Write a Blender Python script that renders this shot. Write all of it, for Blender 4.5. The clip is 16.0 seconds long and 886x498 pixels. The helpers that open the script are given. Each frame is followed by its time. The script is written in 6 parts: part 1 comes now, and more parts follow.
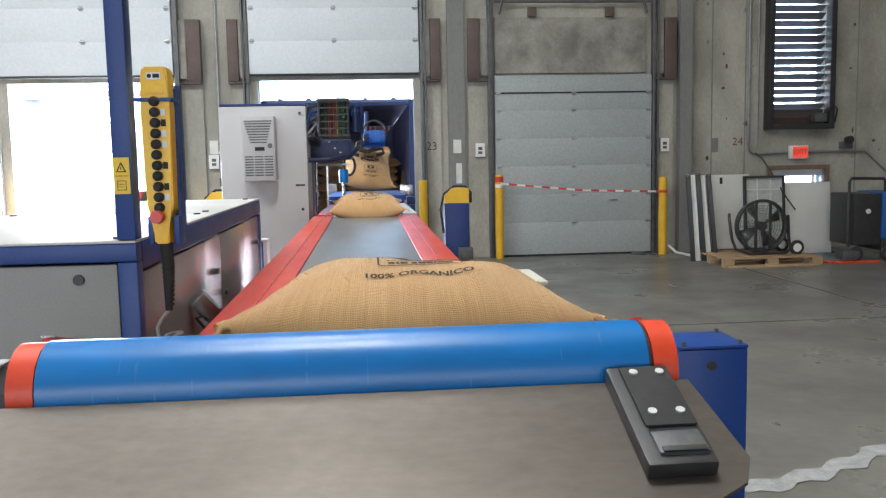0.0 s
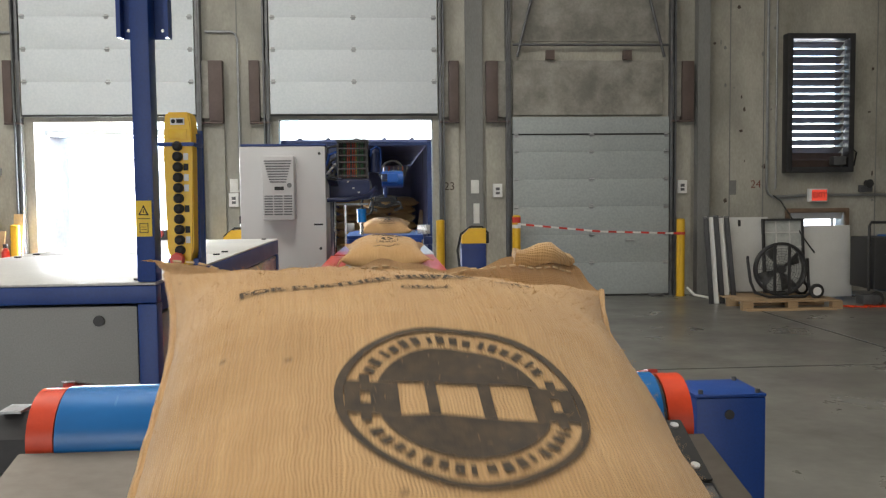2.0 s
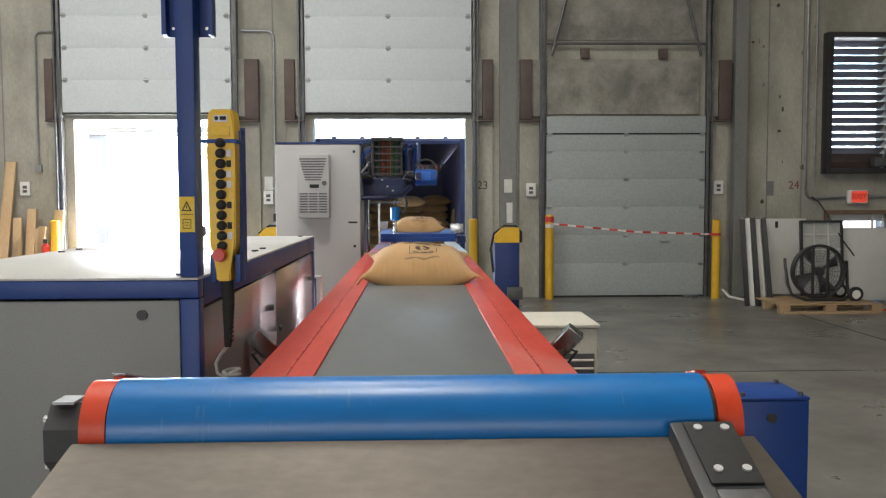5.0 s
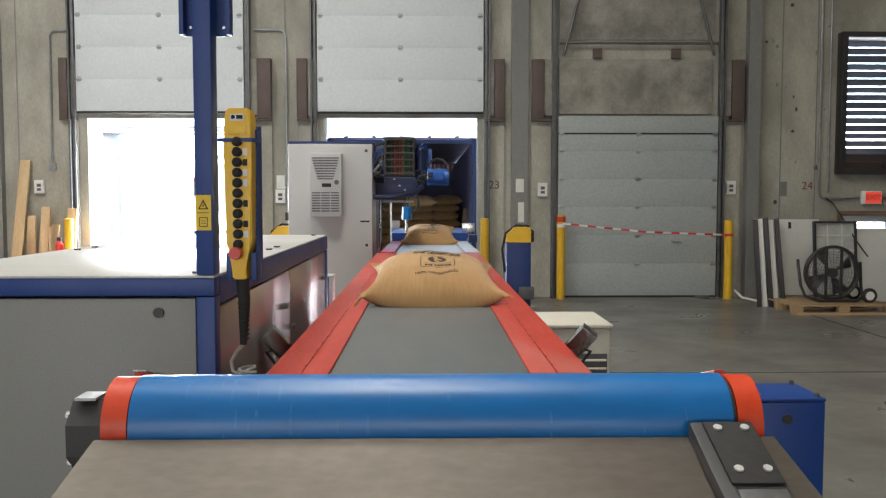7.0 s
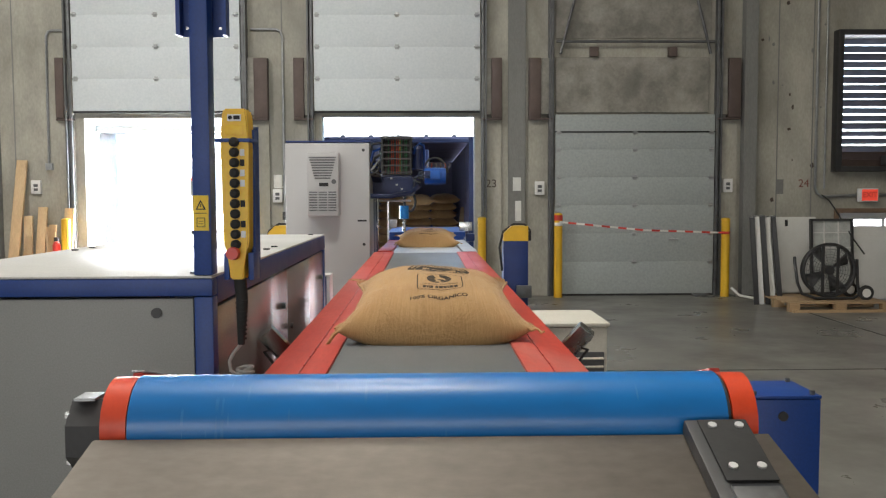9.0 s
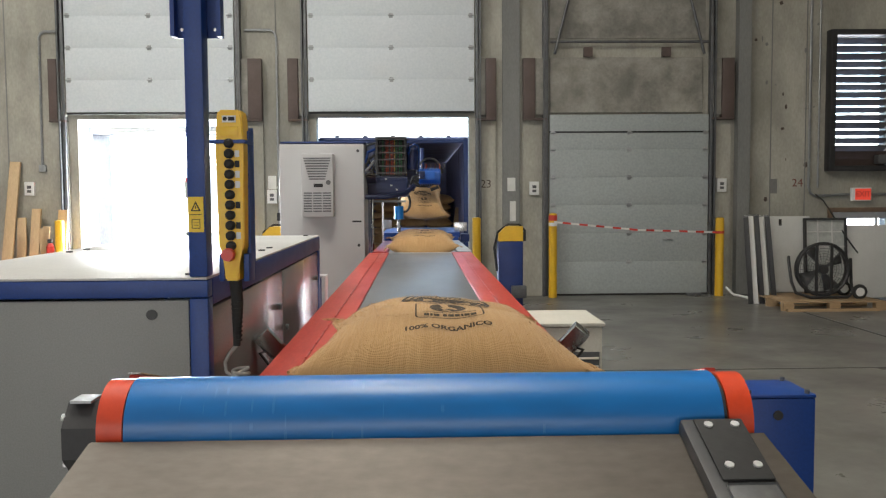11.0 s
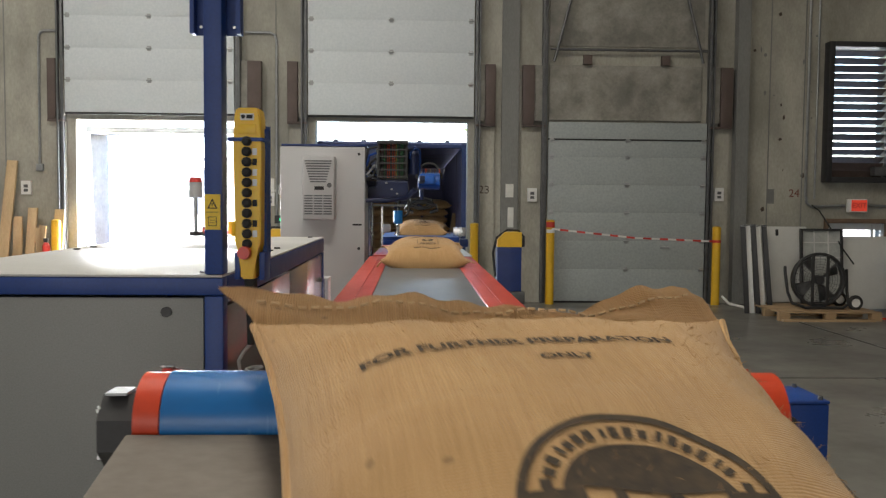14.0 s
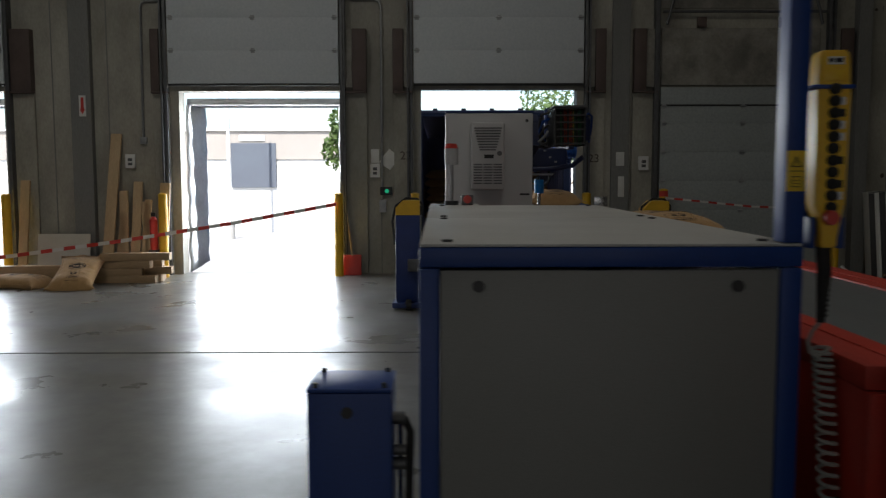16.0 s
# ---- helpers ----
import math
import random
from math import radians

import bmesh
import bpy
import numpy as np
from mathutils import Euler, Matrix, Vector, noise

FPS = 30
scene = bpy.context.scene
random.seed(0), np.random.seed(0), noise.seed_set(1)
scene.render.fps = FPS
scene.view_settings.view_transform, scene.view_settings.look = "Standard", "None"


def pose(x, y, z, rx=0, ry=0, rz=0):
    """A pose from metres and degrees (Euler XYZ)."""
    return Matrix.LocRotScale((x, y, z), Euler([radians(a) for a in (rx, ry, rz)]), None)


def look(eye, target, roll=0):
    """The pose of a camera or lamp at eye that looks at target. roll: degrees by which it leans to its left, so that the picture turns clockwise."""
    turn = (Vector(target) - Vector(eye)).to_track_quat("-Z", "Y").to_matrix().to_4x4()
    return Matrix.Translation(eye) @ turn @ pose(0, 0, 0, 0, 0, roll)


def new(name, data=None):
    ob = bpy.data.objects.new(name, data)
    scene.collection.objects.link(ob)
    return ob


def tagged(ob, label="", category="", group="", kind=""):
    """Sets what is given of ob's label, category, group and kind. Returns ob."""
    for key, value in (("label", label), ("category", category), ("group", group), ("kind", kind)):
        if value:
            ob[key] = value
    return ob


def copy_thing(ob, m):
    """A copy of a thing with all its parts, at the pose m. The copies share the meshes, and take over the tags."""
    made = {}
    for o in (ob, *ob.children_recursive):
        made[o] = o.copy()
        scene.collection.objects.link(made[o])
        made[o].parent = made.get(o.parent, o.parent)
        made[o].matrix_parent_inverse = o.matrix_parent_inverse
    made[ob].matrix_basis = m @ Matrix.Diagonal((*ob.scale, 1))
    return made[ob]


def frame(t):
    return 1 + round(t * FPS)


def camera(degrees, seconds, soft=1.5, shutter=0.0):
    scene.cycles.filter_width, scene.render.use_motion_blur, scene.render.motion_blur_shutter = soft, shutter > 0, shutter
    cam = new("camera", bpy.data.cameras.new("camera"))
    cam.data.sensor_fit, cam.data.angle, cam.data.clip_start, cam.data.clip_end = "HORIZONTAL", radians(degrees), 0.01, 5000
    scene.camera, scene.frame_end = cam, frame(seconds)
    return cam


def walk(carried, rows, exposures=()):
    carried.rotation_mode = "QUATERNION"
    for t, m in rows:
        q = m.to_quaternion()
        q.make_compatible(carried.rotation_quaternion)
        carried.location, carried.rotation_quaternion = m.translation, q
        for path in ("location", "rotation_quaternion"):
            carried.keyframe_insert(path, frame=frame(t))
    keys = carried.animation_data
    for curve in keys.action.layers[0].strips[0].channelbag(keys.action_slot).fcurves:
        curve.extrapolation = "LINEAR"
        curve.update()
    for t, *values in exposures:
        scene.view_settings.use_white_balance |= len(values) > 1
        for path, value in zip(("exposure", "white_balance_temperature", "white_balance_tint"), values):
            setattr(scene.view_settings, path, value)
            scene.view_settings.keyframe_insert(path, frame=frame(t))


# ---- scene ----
cam = camera(55.5, 16.0, soft=1.25, shutter=0.35)
# stops by which the picture brightens or darkens
EXPOSURES = [(0.0, 3.82, 5800, 10), (1.0, 3.72, 5900, 10), (1.6, 3.43, 6300, 10), (3.0, 3.39, 6250, 10), (8.0, 3.41, 6300, 10), (12.5, 3.37, 6350, 10), (13.5, 3.06, 6600, 10), (14.0, 3.02, 6500, 10),
             (14.5, 2.8, 6350, 10), (15.0, 2.02, 6150, 10), (15.5, 1.53, 6150, 10), (16.0, 0.66, 6300, 10)]
# the path of the camera: seconds, eye, target, roll
PATH = [
    (0, (0.131, 0.351, 1.475), (0.305, 2.332, 1.266), -1.1),
    (0.5, (0.139, 0.34, 1.482), (0.313, 2.321, 1.269), -0.6),
    (1, (0.137, 0.336, 1.491), (0.311, 2.319, 1.296), -0.7),
    (1.5, (0.134, 0.334, 1.492), (0.285, 2.324, 1.365), -0.8),
    (2, (0.131, 0.34, 1.491), (0.267, 2.332, 1.374), -0.6),
    (2.5, (0.128, 0.343, 1.489), (0.255, 2.336, 1.372), -0.4),
    (3, (0.125, 0.346, 1.488), (0.249, 2.338, 1.37), -0.2),
    (3.5, (0.119, 0.347, 1.487), (0.238, 2.34, 1.368), -0.1),
    (4, (0.117, 0.343, 1.489), (0.216, 2.337, 1.37), -0.1),
    (6.5, (0.101, 0.343, 1.488), (0.139, 2.339, 1.369), -0.1),
    (7, (0.1, 0.341, 1.488), (0.137, 2.337, 1.368), -0.0),
    (7.5, (0.098, 0.341, 1.488), (0.134, 2.337, 1.369), -0.1),
    (8, (0.097, 0.339, 1.488), (0.135, 2.335, 1.369), -0.1),
    (8.5, (0.097, 0.338, 1.489), (0.139, 2.334, 1.367), -0.2),
    (9, (0.101, 0.334, 1.49), (0.144, 2.33, 1.367), -0.2),
    (11.5, (0.099, 0.332, 1.491), (0.157, 2.327, 1.37), -0.4),
    (12, (0.099, 0.328, 1.493), (0.158, 2.324, 1.375), -0.4),
    (12.5, (0.097, 0.327, 1.493), (0.157, 2.323, 1.38), -0.4),
    (13, (0.093, 0.334, 1.491), (0.154, 2.33, 1.379), -0.2),
    (13.5, (0.086, 0.339, 1.488), (0.15, 2.335, 1.377), -0.1),
    (14, (0.044, 0.336, 1.479), (0.115, 2.332, 1.371), 0.5),
    (14.5, (-0.109, 0.329, 1.484), (-0.047, 2.323, 1.341), 0.8),
    (15, (-0.405, 0.342, 1.475), (-0.364, 2.335, 1.313), 0.3),
    (15.5, (-0.773, 0.463, 1.451), (-0.769, 2.455, 1.279), 0.0),
    (16, (-1.175, 0.611, 1.446), (-1.163, 2.603, 1.272), -0.1),
]
walk(cam, [(t, look(eye, target, roll)) for t, eye, target, roll in PATH], EXPOSURES)


# ---------------------------------------------------------------- light
world = bpy.data.worlds.new("sky")
scene.world = world
world.use_nodes = True
wn = world.node_tree
sky = wn.nodes.new("ShaderNodeTexSky")
sky.sky_type, sky.sun_disc = "NISHITA", False
sky.sun_elevation, sky.sun_rotation = radians(48), radians(195)
wn.nodes["Background"].inputs["Strength"].default_value = 0.15
wn.links.new(sky.outputs[0], wn.nodes["Background"].inputs["Color"])
sun = new("sun", bpy.data.lights.new("sun", "SUN"))
sun.data.energy, sun.data.angle, sun.data.color = 5.0, radians(0.5), (1.0, 0.95, 0.87)
sun.matrix_world = look((-4, -16, 20), (0, 0, 0))


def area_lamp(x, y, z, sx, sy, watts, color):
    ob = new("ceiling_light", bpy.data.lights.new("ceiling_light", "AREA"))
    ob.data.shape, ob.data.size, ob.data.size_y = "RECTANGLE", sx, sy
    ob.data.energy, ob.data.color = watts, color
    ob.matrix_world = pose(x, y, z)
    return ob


# rows of unseen lamps under the roof of the hall
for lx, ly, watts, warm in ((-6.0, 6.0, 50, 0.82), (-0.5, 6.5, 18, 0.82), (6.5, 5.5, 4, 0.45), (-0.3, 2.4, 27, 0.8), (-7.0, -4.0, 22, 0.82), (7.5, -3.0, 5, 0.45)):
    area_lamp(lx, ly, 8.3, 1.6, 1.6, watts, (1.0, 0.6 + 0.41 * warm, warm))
# unseen lamp added before the doorless south wall to brighten faces turned to it
lamp = area_lamp(-2.0, -13.6, 2.2, 12.0, 3.0, 62, (1.0, 0.97, 0.92))
lamp.matrix_world = look((-2.0, -13.6, 2.2), (-1.0, 6.0, 1.2))
# daylight in the mouths of the open dock doors
for lx, lw in ((-3.77, 2.2), (-8.6, 2.2)):
    lamp = area_lamp(lx, 13.5, 1.35, lw, 2.4, 105, (0.93, 0.97, 1.0))
    lamp.matrix_world = look((lx, 13.5, 1.35), (lx + 0.4, 0, 0.6))


# ---------------------------------------------------------------- materials
def material(name, a, b=None, scale=6.0, rough=0.5, metal=0.0, bump=0.15, grain=90.0, stretch=(1, 1, 1), stain=None, spread=0.5,
             rough_var=0.12, coat=0.0):
    """Two colours mixed by a broad noise, a fine grain over them, and a bump."""
    m = bpy.data.materials.new(name)
    m.use_nodes = True
    nt = m.node_tree
    n, l = nt.nodes, nt.links
    p = n["Principled BSDF"]
    p.inputs["Metallic"].default_value = metal
    p.inputs["Coat Weight"].default_value = coat
    b = b or tuple(c * 0.8 for c in a)
    co = n.new("ShaderNodeTexCoord")
    mp = n.new("ShaderNodeMapping")
    mp.inputs["Scale"].default_value = stretch
    l.new(co.outputs["Object"], mp.inputs["Vector"])
    big = n.new("ShaderNodeTexNoise")
    big.inputs["Scale"].default_value, big.inputs["Detail"].default_value, big.inputs["Roughness"].default_value = scale, 7, 0.62
    l.new(mp.outputs[0], big.inputs["Vector"])
    ramp = n.new("ShaderNodeValToRGB")
    ramp.color_ramp.elements[0].position, ramp.color_ramp.elements[1].position = 0.5 - spread / 2, 0.5 + spread / 2
    ramp.color_ramp.elements[0].color, ramp.color_ramp.elements[1].color = (*a, 1), (*b, 1)
    l.new(big.outputs["Fac"], ramp.inputs["Fac"])
    fine = n.new("ShaderNodeTexNoise")
    fine.inputs["Scale"].default_value, fine.inputs["Detail"].default_value = grain, 4
    l.new(mp.outputs[0], fine.inputs["Vector"])
    mix = n.new("ShaderNodeMix")
    mix.data_type, mix.blend_type = "RGBA", "OVERLAY"
    mix.inputs["Factor"].default_value = 0.22
    l.new(ramp.outputs["Color"], mix.inputs["A"])
    l.new(fine.outputs["Fac"], mix.inputs["B"])
    col = mix.outputs["Result"]
    if stain:
        spot = n.new("ShaderNodeTexNoise")
        spot.inputs["Scale"].default_value, spot.inputs["Detail"].default_value, spot.inputs["Distortion"].default_value = scale * 0.37, 5, 0.8
        l.new(mp.outputs[0], spot.inputs["Vector"])
        sr = n.new("ShaderNodeMapRange")
        sr.inputs["From Min"].default_value, sr.inputs["From Max"].default_value, sr.inputs["To Max"].default_value = 0.55, 0.75, 0.75
        l.new(spot.outputs["Fac"], sr.inputs["Value"])
        m2 = n.new("ShaderNodeMix")
        m2.data_type = "RGBA"
        m2.inputs["B"].default_value = (*stain, 1)
        l.new(sr.outputs[0], m2.inputs["Factor"])
        l.new(col, m2.inputs["A"])
        col = m2.outputs["Result"]
    l.new(col, p.inputs["Base Color"])
    rr = n.new("ShaderNodeMapRange")
    rr.inputs["To Min"].default_value, rr.inputs["To Max"].default_value = max(rough - rough_var, 0.02), min(rough + rough_var, 1)
    l.new(big.outputs["Fac"], rr.inputs["Value"])
    l.new(rr.outputs[0], p.inputs["Roughness"])
    if bump:
        bp = n.new("ShaderNodeBump")
        bp.inputs["Strength"].default_value, bp.inputs["Distance"].default_value = bump, 0.004
        l.new(fine.outputs["Fac"], bp.inputs["Height"])
        l.new(bp.outputs[0], p.inputs["Normal"])
    return m


def glow(name, color, strength):
    m = bpy.data.materials.new(name)
    m.use_nodes = True
    p = m.node_tree.nodes["Principled BSDF"]
    p.inputs["Base Color"].default_value = (*color, 1)
    p.inputs["Emission Color"].default_value, p.inputs["Emission Strength"].default_value = (*color, 1), strength
    return m


def jute_material():
    """Coarse woven jute: threads both ways, uneven colour, dark flecks."""
    m = bpy.data.materials.new("jute")
    m.use_nodes = True
    n, l = m.node_tree.nodes, m.node_tree.links
    p = n["Principled BSDF"]
    p.inputs["Roughness"].default_value = 0.95
    p.inputs["Specular IOR Level"].default_value = 0.15
    p.inputs["Sheen Weight"].default_value, p.inputs["Sheen Roughness"].default_value = 0.25, 0.5
    co = n.new("ShaderNodeTexCoord")
    wob = n.new("ShaderNodeTexNoise")
    wob.inputs["Scale"].default_value = 25
    l.new(co.outputs["UV"], wob.inputs["Vector"])
    off = n.new("ShaderNodeMix")
    off.data_type, off.blend_type = "RGBA", "LINEAR_LIGHT"
    off.inputs["Factor"].default_value = 0.006
    l.new(co.outputs["UV"], off.inputs["A"])
    l.new(wob.outputs["Color"], off.inputs["B"])
    waves = []
    for axis, scale in (("X", 98), ("Y", 90)):
        w = n.new("ShaderNodeTexWave")
        w.bands_direction = axis
        w.inputs["Scale"].default_value, w.inputs["Distortion"].default_value = scale, 0.6
        w.inputs["Detail"].default_value = 1.5
        l.new(off.outputs["Result"], w.inputs["Vector"])
        waves.append(w)
    weave = n.new("ShaderNodeMath")
    weave.operation = "MULTIPLY_ADD"
    weave.inputs[1].default_value = 0.75
    l.new(waves[0].outputs["Fac"], weave.inputs[0])
    l.new(waves[1].outputs["Fac"], weave.inputs[2])
    thread = n.new("ShaderNodeTexNoise")
    thread.inputs["Scale"].default_value, thread.inputs["Detail"].default_value = 1.0, 5
    tm = n.new("ShaderNodeMapping")
    tm.inputs["Scale"].default_value = (230, 8, 1)
    l.new(co.outputs["UV"], tm.inputs["Vector"])
    l.new(tm.outputs[0], thread.inputs["Vector"])
    broad = n.new("ShaderNodeTexNoise")
    broad.inputs["Scale"].default_value, broad.inputs["Detail"].default_value = 5, 6
    l.new(co.outputs["UV"], broad.inputs["Vector"])
    ramp = n.new("ShaderNodeValToRGB")
    ramp.color_ramp.elements[0].position, ramp.color_ramp.elements[1].position = 0.3, 0.72
    ramp.color_ramp.elements[0].color, ramp.color_ramp.elements[1].color = (0.37, 0.215, 0.088, 1), (0.58, 0.375, 0.18, 1)
    add = n.new("ShaderNodeMath")
    add.operation = "MULTIPLY_ADD"
    add.inputs[1].default_value, add.inputs[2].default_value = 0.42, 0.06
    l.new(thread.outputs["Fac"], add.inputs[0])
    add2 = n.new("ShaderNodeMath")
    add2.operation = "MULTIPLY_ADD"
    add2.inputs[1].default_value = 0.45
    l.new(broad.outputs["Fac"], add2.inputs[0])
    l.new(add.outputs[0], add2.inputs[2])
    l.new(add2.outputs[0], ramp.inputs["Fac"])
    gap = n.new("ShaderNodeMapRange")
    gap.inputs["From Min"].default_value, gap.inputs["From Max"].default_value = 0.15, 0.9
    gap.inputs["To Min"].default_value, gap.inputs["To Max"].default_value = 0.80, 1.06
    l.new(weave.outputs[0], gap.inputs["Value"])
    mul = n.new("ShaderNodeMix")
    mul.data_type, mul.blend_type = "RGBA", "MULTIPLY"
    mul.inputs["Factor"].default_value = 1
    l.new(ramp.outputs["Color"], mul.inputs["A"])
    l.new(gap.outputs[0], mul.inputs["B"])
    fleck = n.new("ShaderNodeTexVoronoi")
    fleck.inputs["Scale"].default_value = 16
    l.new(off.outputs["Result"], fleck.inputs["Vector"])
    fr = n.new("ShaderNodeMapRange")
    fr.inputs["From Min"].default_value, fr.inputs["From Max"].default_value = 0.05, 0.08
    fr.inputs["To Min"].default_value, fr.inputs["To Max"].default_value = 0.55, 0.0
    l.new(fleck.outputs["Distance"], fr.inputs["Value"])
    m2 = n.new("ShaderNodeMix")
    m2.data_type = "RGBA"
    m2.inputs["B"].default_value = (0.13, 0.07, 0.03, 1)
    l.new(fr.outputs[0], m2.inputs["Factor"])
    l.new(mul.outputs["Result"], m2.inputs["A"])
    l.new(m2.outputs["Result"], p.inputs["Base Color"])
    bp = n.new("ShaderNodeBump")
    bp.inputs["Strength"].default_value, bp.inputs["Distance"].default_value = 0.55, 0.0012
    l.new(weave.outputs[0], bp.inputs["Height"])
    l.new(bp.outputs[0], p.inputs["Normal"])
    return m


M = {}
M["wall"] = material("cast_concrete", (0.42, 0.405, 0.35), (0.245, 0.234, 0.2), 1.3, 0.85, bump=0.5, grain=34, stretch=(1, 1, 0.5), stain=(0.19, 0.185, 0.165), spread=0.3)
M["wall_dark"] = material("dark_concrete", (0.24, 0.24, 0.23), (0.16, 0.16, 0.155), 1.2, 0.85, bump=0.35, grain=60, stretch=(1, 1, 0.3))
M["slab"] = material("stained_concrete_slab", (0.32, 0.305, 0.27), (0.165, 0.157, 0.14), 2.4, 0.85, bump=0.6, grain=28, stain=(0.1, 0.095, 0.085), spread=0.3)
M["floor"] = material("polished_concrete", (0.195, 0.19, 0.172), (0.12, 0.116, 0.105), 0.9, 0.32, bump=0.2, grain=9, stain=(0.1, 0.096, 0.088), rough_var=0.34, spread=0.35)
M["joint"] = material("joint_filler", (0.05, 0.05, 0.05), rough=0.9)
M["crack"] = material("repaired_crack", (0.42, 0.43, 0.43), (0.2, 0.2, 0.2), 9, 0.8)
M["roof"] = material("roof_deck", (0.5, 0.5, 0.49), rough=0.8, scale=1)
M["door"] = material("white_door_paint", (0.61, 0.65, 0.68), (0.575, 0.615, 0.645), 0.8, 0.5, bump=0.0, grain=30)
M["door_grey"] = material("grey_door_paint", (0.35, 0.38, 0.38), (0.32, 0.35, 0.35), 0.9, 0.5, bump=0.0, grain=30, stain=(0.25, 0.27, 0.27))
M["galv"] = material("galvanised_steel", (0.42, 0.43, 0.44), (0.3, 0.31, 0.32), 9, 0.45, 0.8, bump=0.08)
M["track"] = material("dark_track_steel", (0.16, 0.165, 0.17), (0.1, 0.1, 0.105), 8, 0.5, 0.6)
M["brown"] = material("brown_painted_steel", (0.115, 0.082, 0.072), (0.075, 0.054, 0.048), 4, 0.6, 0.1, bump=0.12, stain=(0.15, 0.11, 0.09))
M["black"] = material("black_plastic", (0.02, 0.02, 0.022), (0.035, 0.035, 0.037), 14, 0.45, bump=0.06)
M["rubber"] = material("black_rubber", (0.016, 0.016, 0.017), (0.03, 0.03, 0.03), 20, 0.8)
M["yellow"] = material("yellow_paint", (0.78, 0.47, 0.02), (0.62, 0.36, 0.02), 5, 0.45, bump=0.05, stain=(0.4, 0.25, 0.04))
M["pendant"] = material("yellow_plastic", (0.86, 0.53, 0.02), (0.78, 0.46, 0.015), 8, 0.4, bump=0.03)
M["blue"] = material("blue_enamel", (0.004, 0.045, 0.245), (0.004, 0.036, 0.2), 5, 0.45, bump=0.04, grain=140)
M["blue_dark"] = material("dark_blue_enamel", (0.012, 0.035, 0.17), (0.009, 0.024, 0.11), 5, 0.4, bump=0.05)
# paint lightened to stand in for glare haze in the dark interior
M["container"] = material("container_paint", (0.17, 0.17, 0.29), (0.15, 0.145, 0.23), 2.0, 0.7, bump=0.08, stain=(0.06, 0.04, 0.035))
M["navy"] = material("navy_machine_paint", (0.009, 0.02, 0.085), (0.007, 0.014, 0.055), 6, 0.45, bump=0.05)
M["belt_blue"] = material("blue_roller_sleeve", (0.006, 0.16, 0.48), (0.006, 0.13, 0.4), 5, 0.33, bump=0.04, stretch=(0.25, 1, 1), grain=60)
M["scuff"] = material("scuff_shine_sleeve", (0.05, 0.21, 0.49), (0.015, 0.165, 0.46), 40, 0.5, bump=0.0)
M["orange"] = material("orange_red_ring", (0.68, 0.06, 0.012), (0.55, 0.045, 0.012), 9, 0.4, bump=0.06)
M["red"] = material("red_conveyor_paint", (0.47, 0.035, 0.02), (0.36, 0.03, 0.02), 4, 0.33, bump=0.06, stain=(0.42, 0.11, 0.09))
M["red_worn"] = material("scuffed_red_paint", (0.5, 0.055, 0.035), (0.36, 0.03, 0.02), 7, 0.42, bump=0.15, stretch=(1, 0.2, 1), stain=(0.5, 0.2, 0.17))
M["belt"] = material("grey_belt", (0.14, 0.148, 0.155), (0.106, 0.114, 0.121), 3, 0.38, bump=0.10, grain=260, stretch=(1, 0.3, 1), rough_var=0.08)
# grey belt whose paleness stands in for the daylight shining on it
M["belt_glare"] = material("belt_in_glare", (0.5, 0.51, 0.52), (0.4, 0.41, 0.42), 3, 0.4, bump=0.08, grain=200)
M["steel"] = material("brushed_stainless", (0.125, 0.109, 0.094), (0.08, 0.07, 0.061), 3.2, 0.46, 0.75, bump=0.06, grain=70, stretch=(0.6, 1.3, 1), stain=(0.135, 0.12, 0.106))
M["bright"] = material("bright_steel", (0.62, 0.62, 0.62), (0.5, 0.5, 0.5), 12, 0.25, 1.0, bump=0.03)
M["cab"] = material("grey_cabinet_paint", (0.24, 0.245, 0.24), (0.21, 0.215, 0.21), 1.2, 0.48, bump=0.08, grain=260)
M["bolt"] = material("zinc_bolt", (0.8, 0.8, 0.8), (0.7, 0.7, 0.7), 30, 0.35, 0.6, bump=0.0)
M["cab_gloss"] = material("glossy_grey_paint", (0.27, 0.275, 0.28), (0.23, 0.235, 0.24), 1.2, 0.16, bump=0.02, grain=200, rough_var=0.04)
M["galv_cable"] = material("grey_cable", (0.36, 0.36, 0.35), (0.3, 0.3, 0.29), 10, 0.45, bump=0.0)
M["motor_blue"] = material("bright_blue_enamel", (0.015, 0.12, 0.5), (0.012, 0.09, 0.4), 8, 0.4)
M["wood_brown"] = material("worn_brown_wood", (0.2, 0.13, 0.085), (0.13, 0.085, 0.055), 7, 0.7, bump=0.2)
M["diffuser"] = material("pale_diffuser_sheet", (0.5, 0.52, 0.5), (0.3, 0.31, 0.3), 7, 0.3)
M["cab_top"] = material("pale_grey_cabinet_top", (0.55, 0.55, 0.54), (0.45, 0.45, 0.44), 1.6, 0.34, bump=0.05, grain=160)
M["cab_light"] = material("light_grey_enamel", (0.47, 0.47, 0.48), (0.42, 0.42, 0.43), 1.3, 0.45, bump=0.05, grain=200)
M["cream"] = material("cream_enamel", (0.62, 0.60, 0.53), (0.54, 0.52, 0.46), 3, 0.5, bump=0.05)
M["white"] = material("white_paint", (0.74, 0.74, 0.73), (0.66, 0.66, 0.65), 5, 0.5, bump=0.05)
M["whiteboard"] = material("scuffed_white_panel", (0.62, 0.62, 0.6), (0.52, 0.52, 0.5), 2, 0.5, bump=0.05, stain=(0.44, 0.43, 0.41))
M["paper"] = material("paper", (0.75, 0.75, 0.72), rough=0.8)
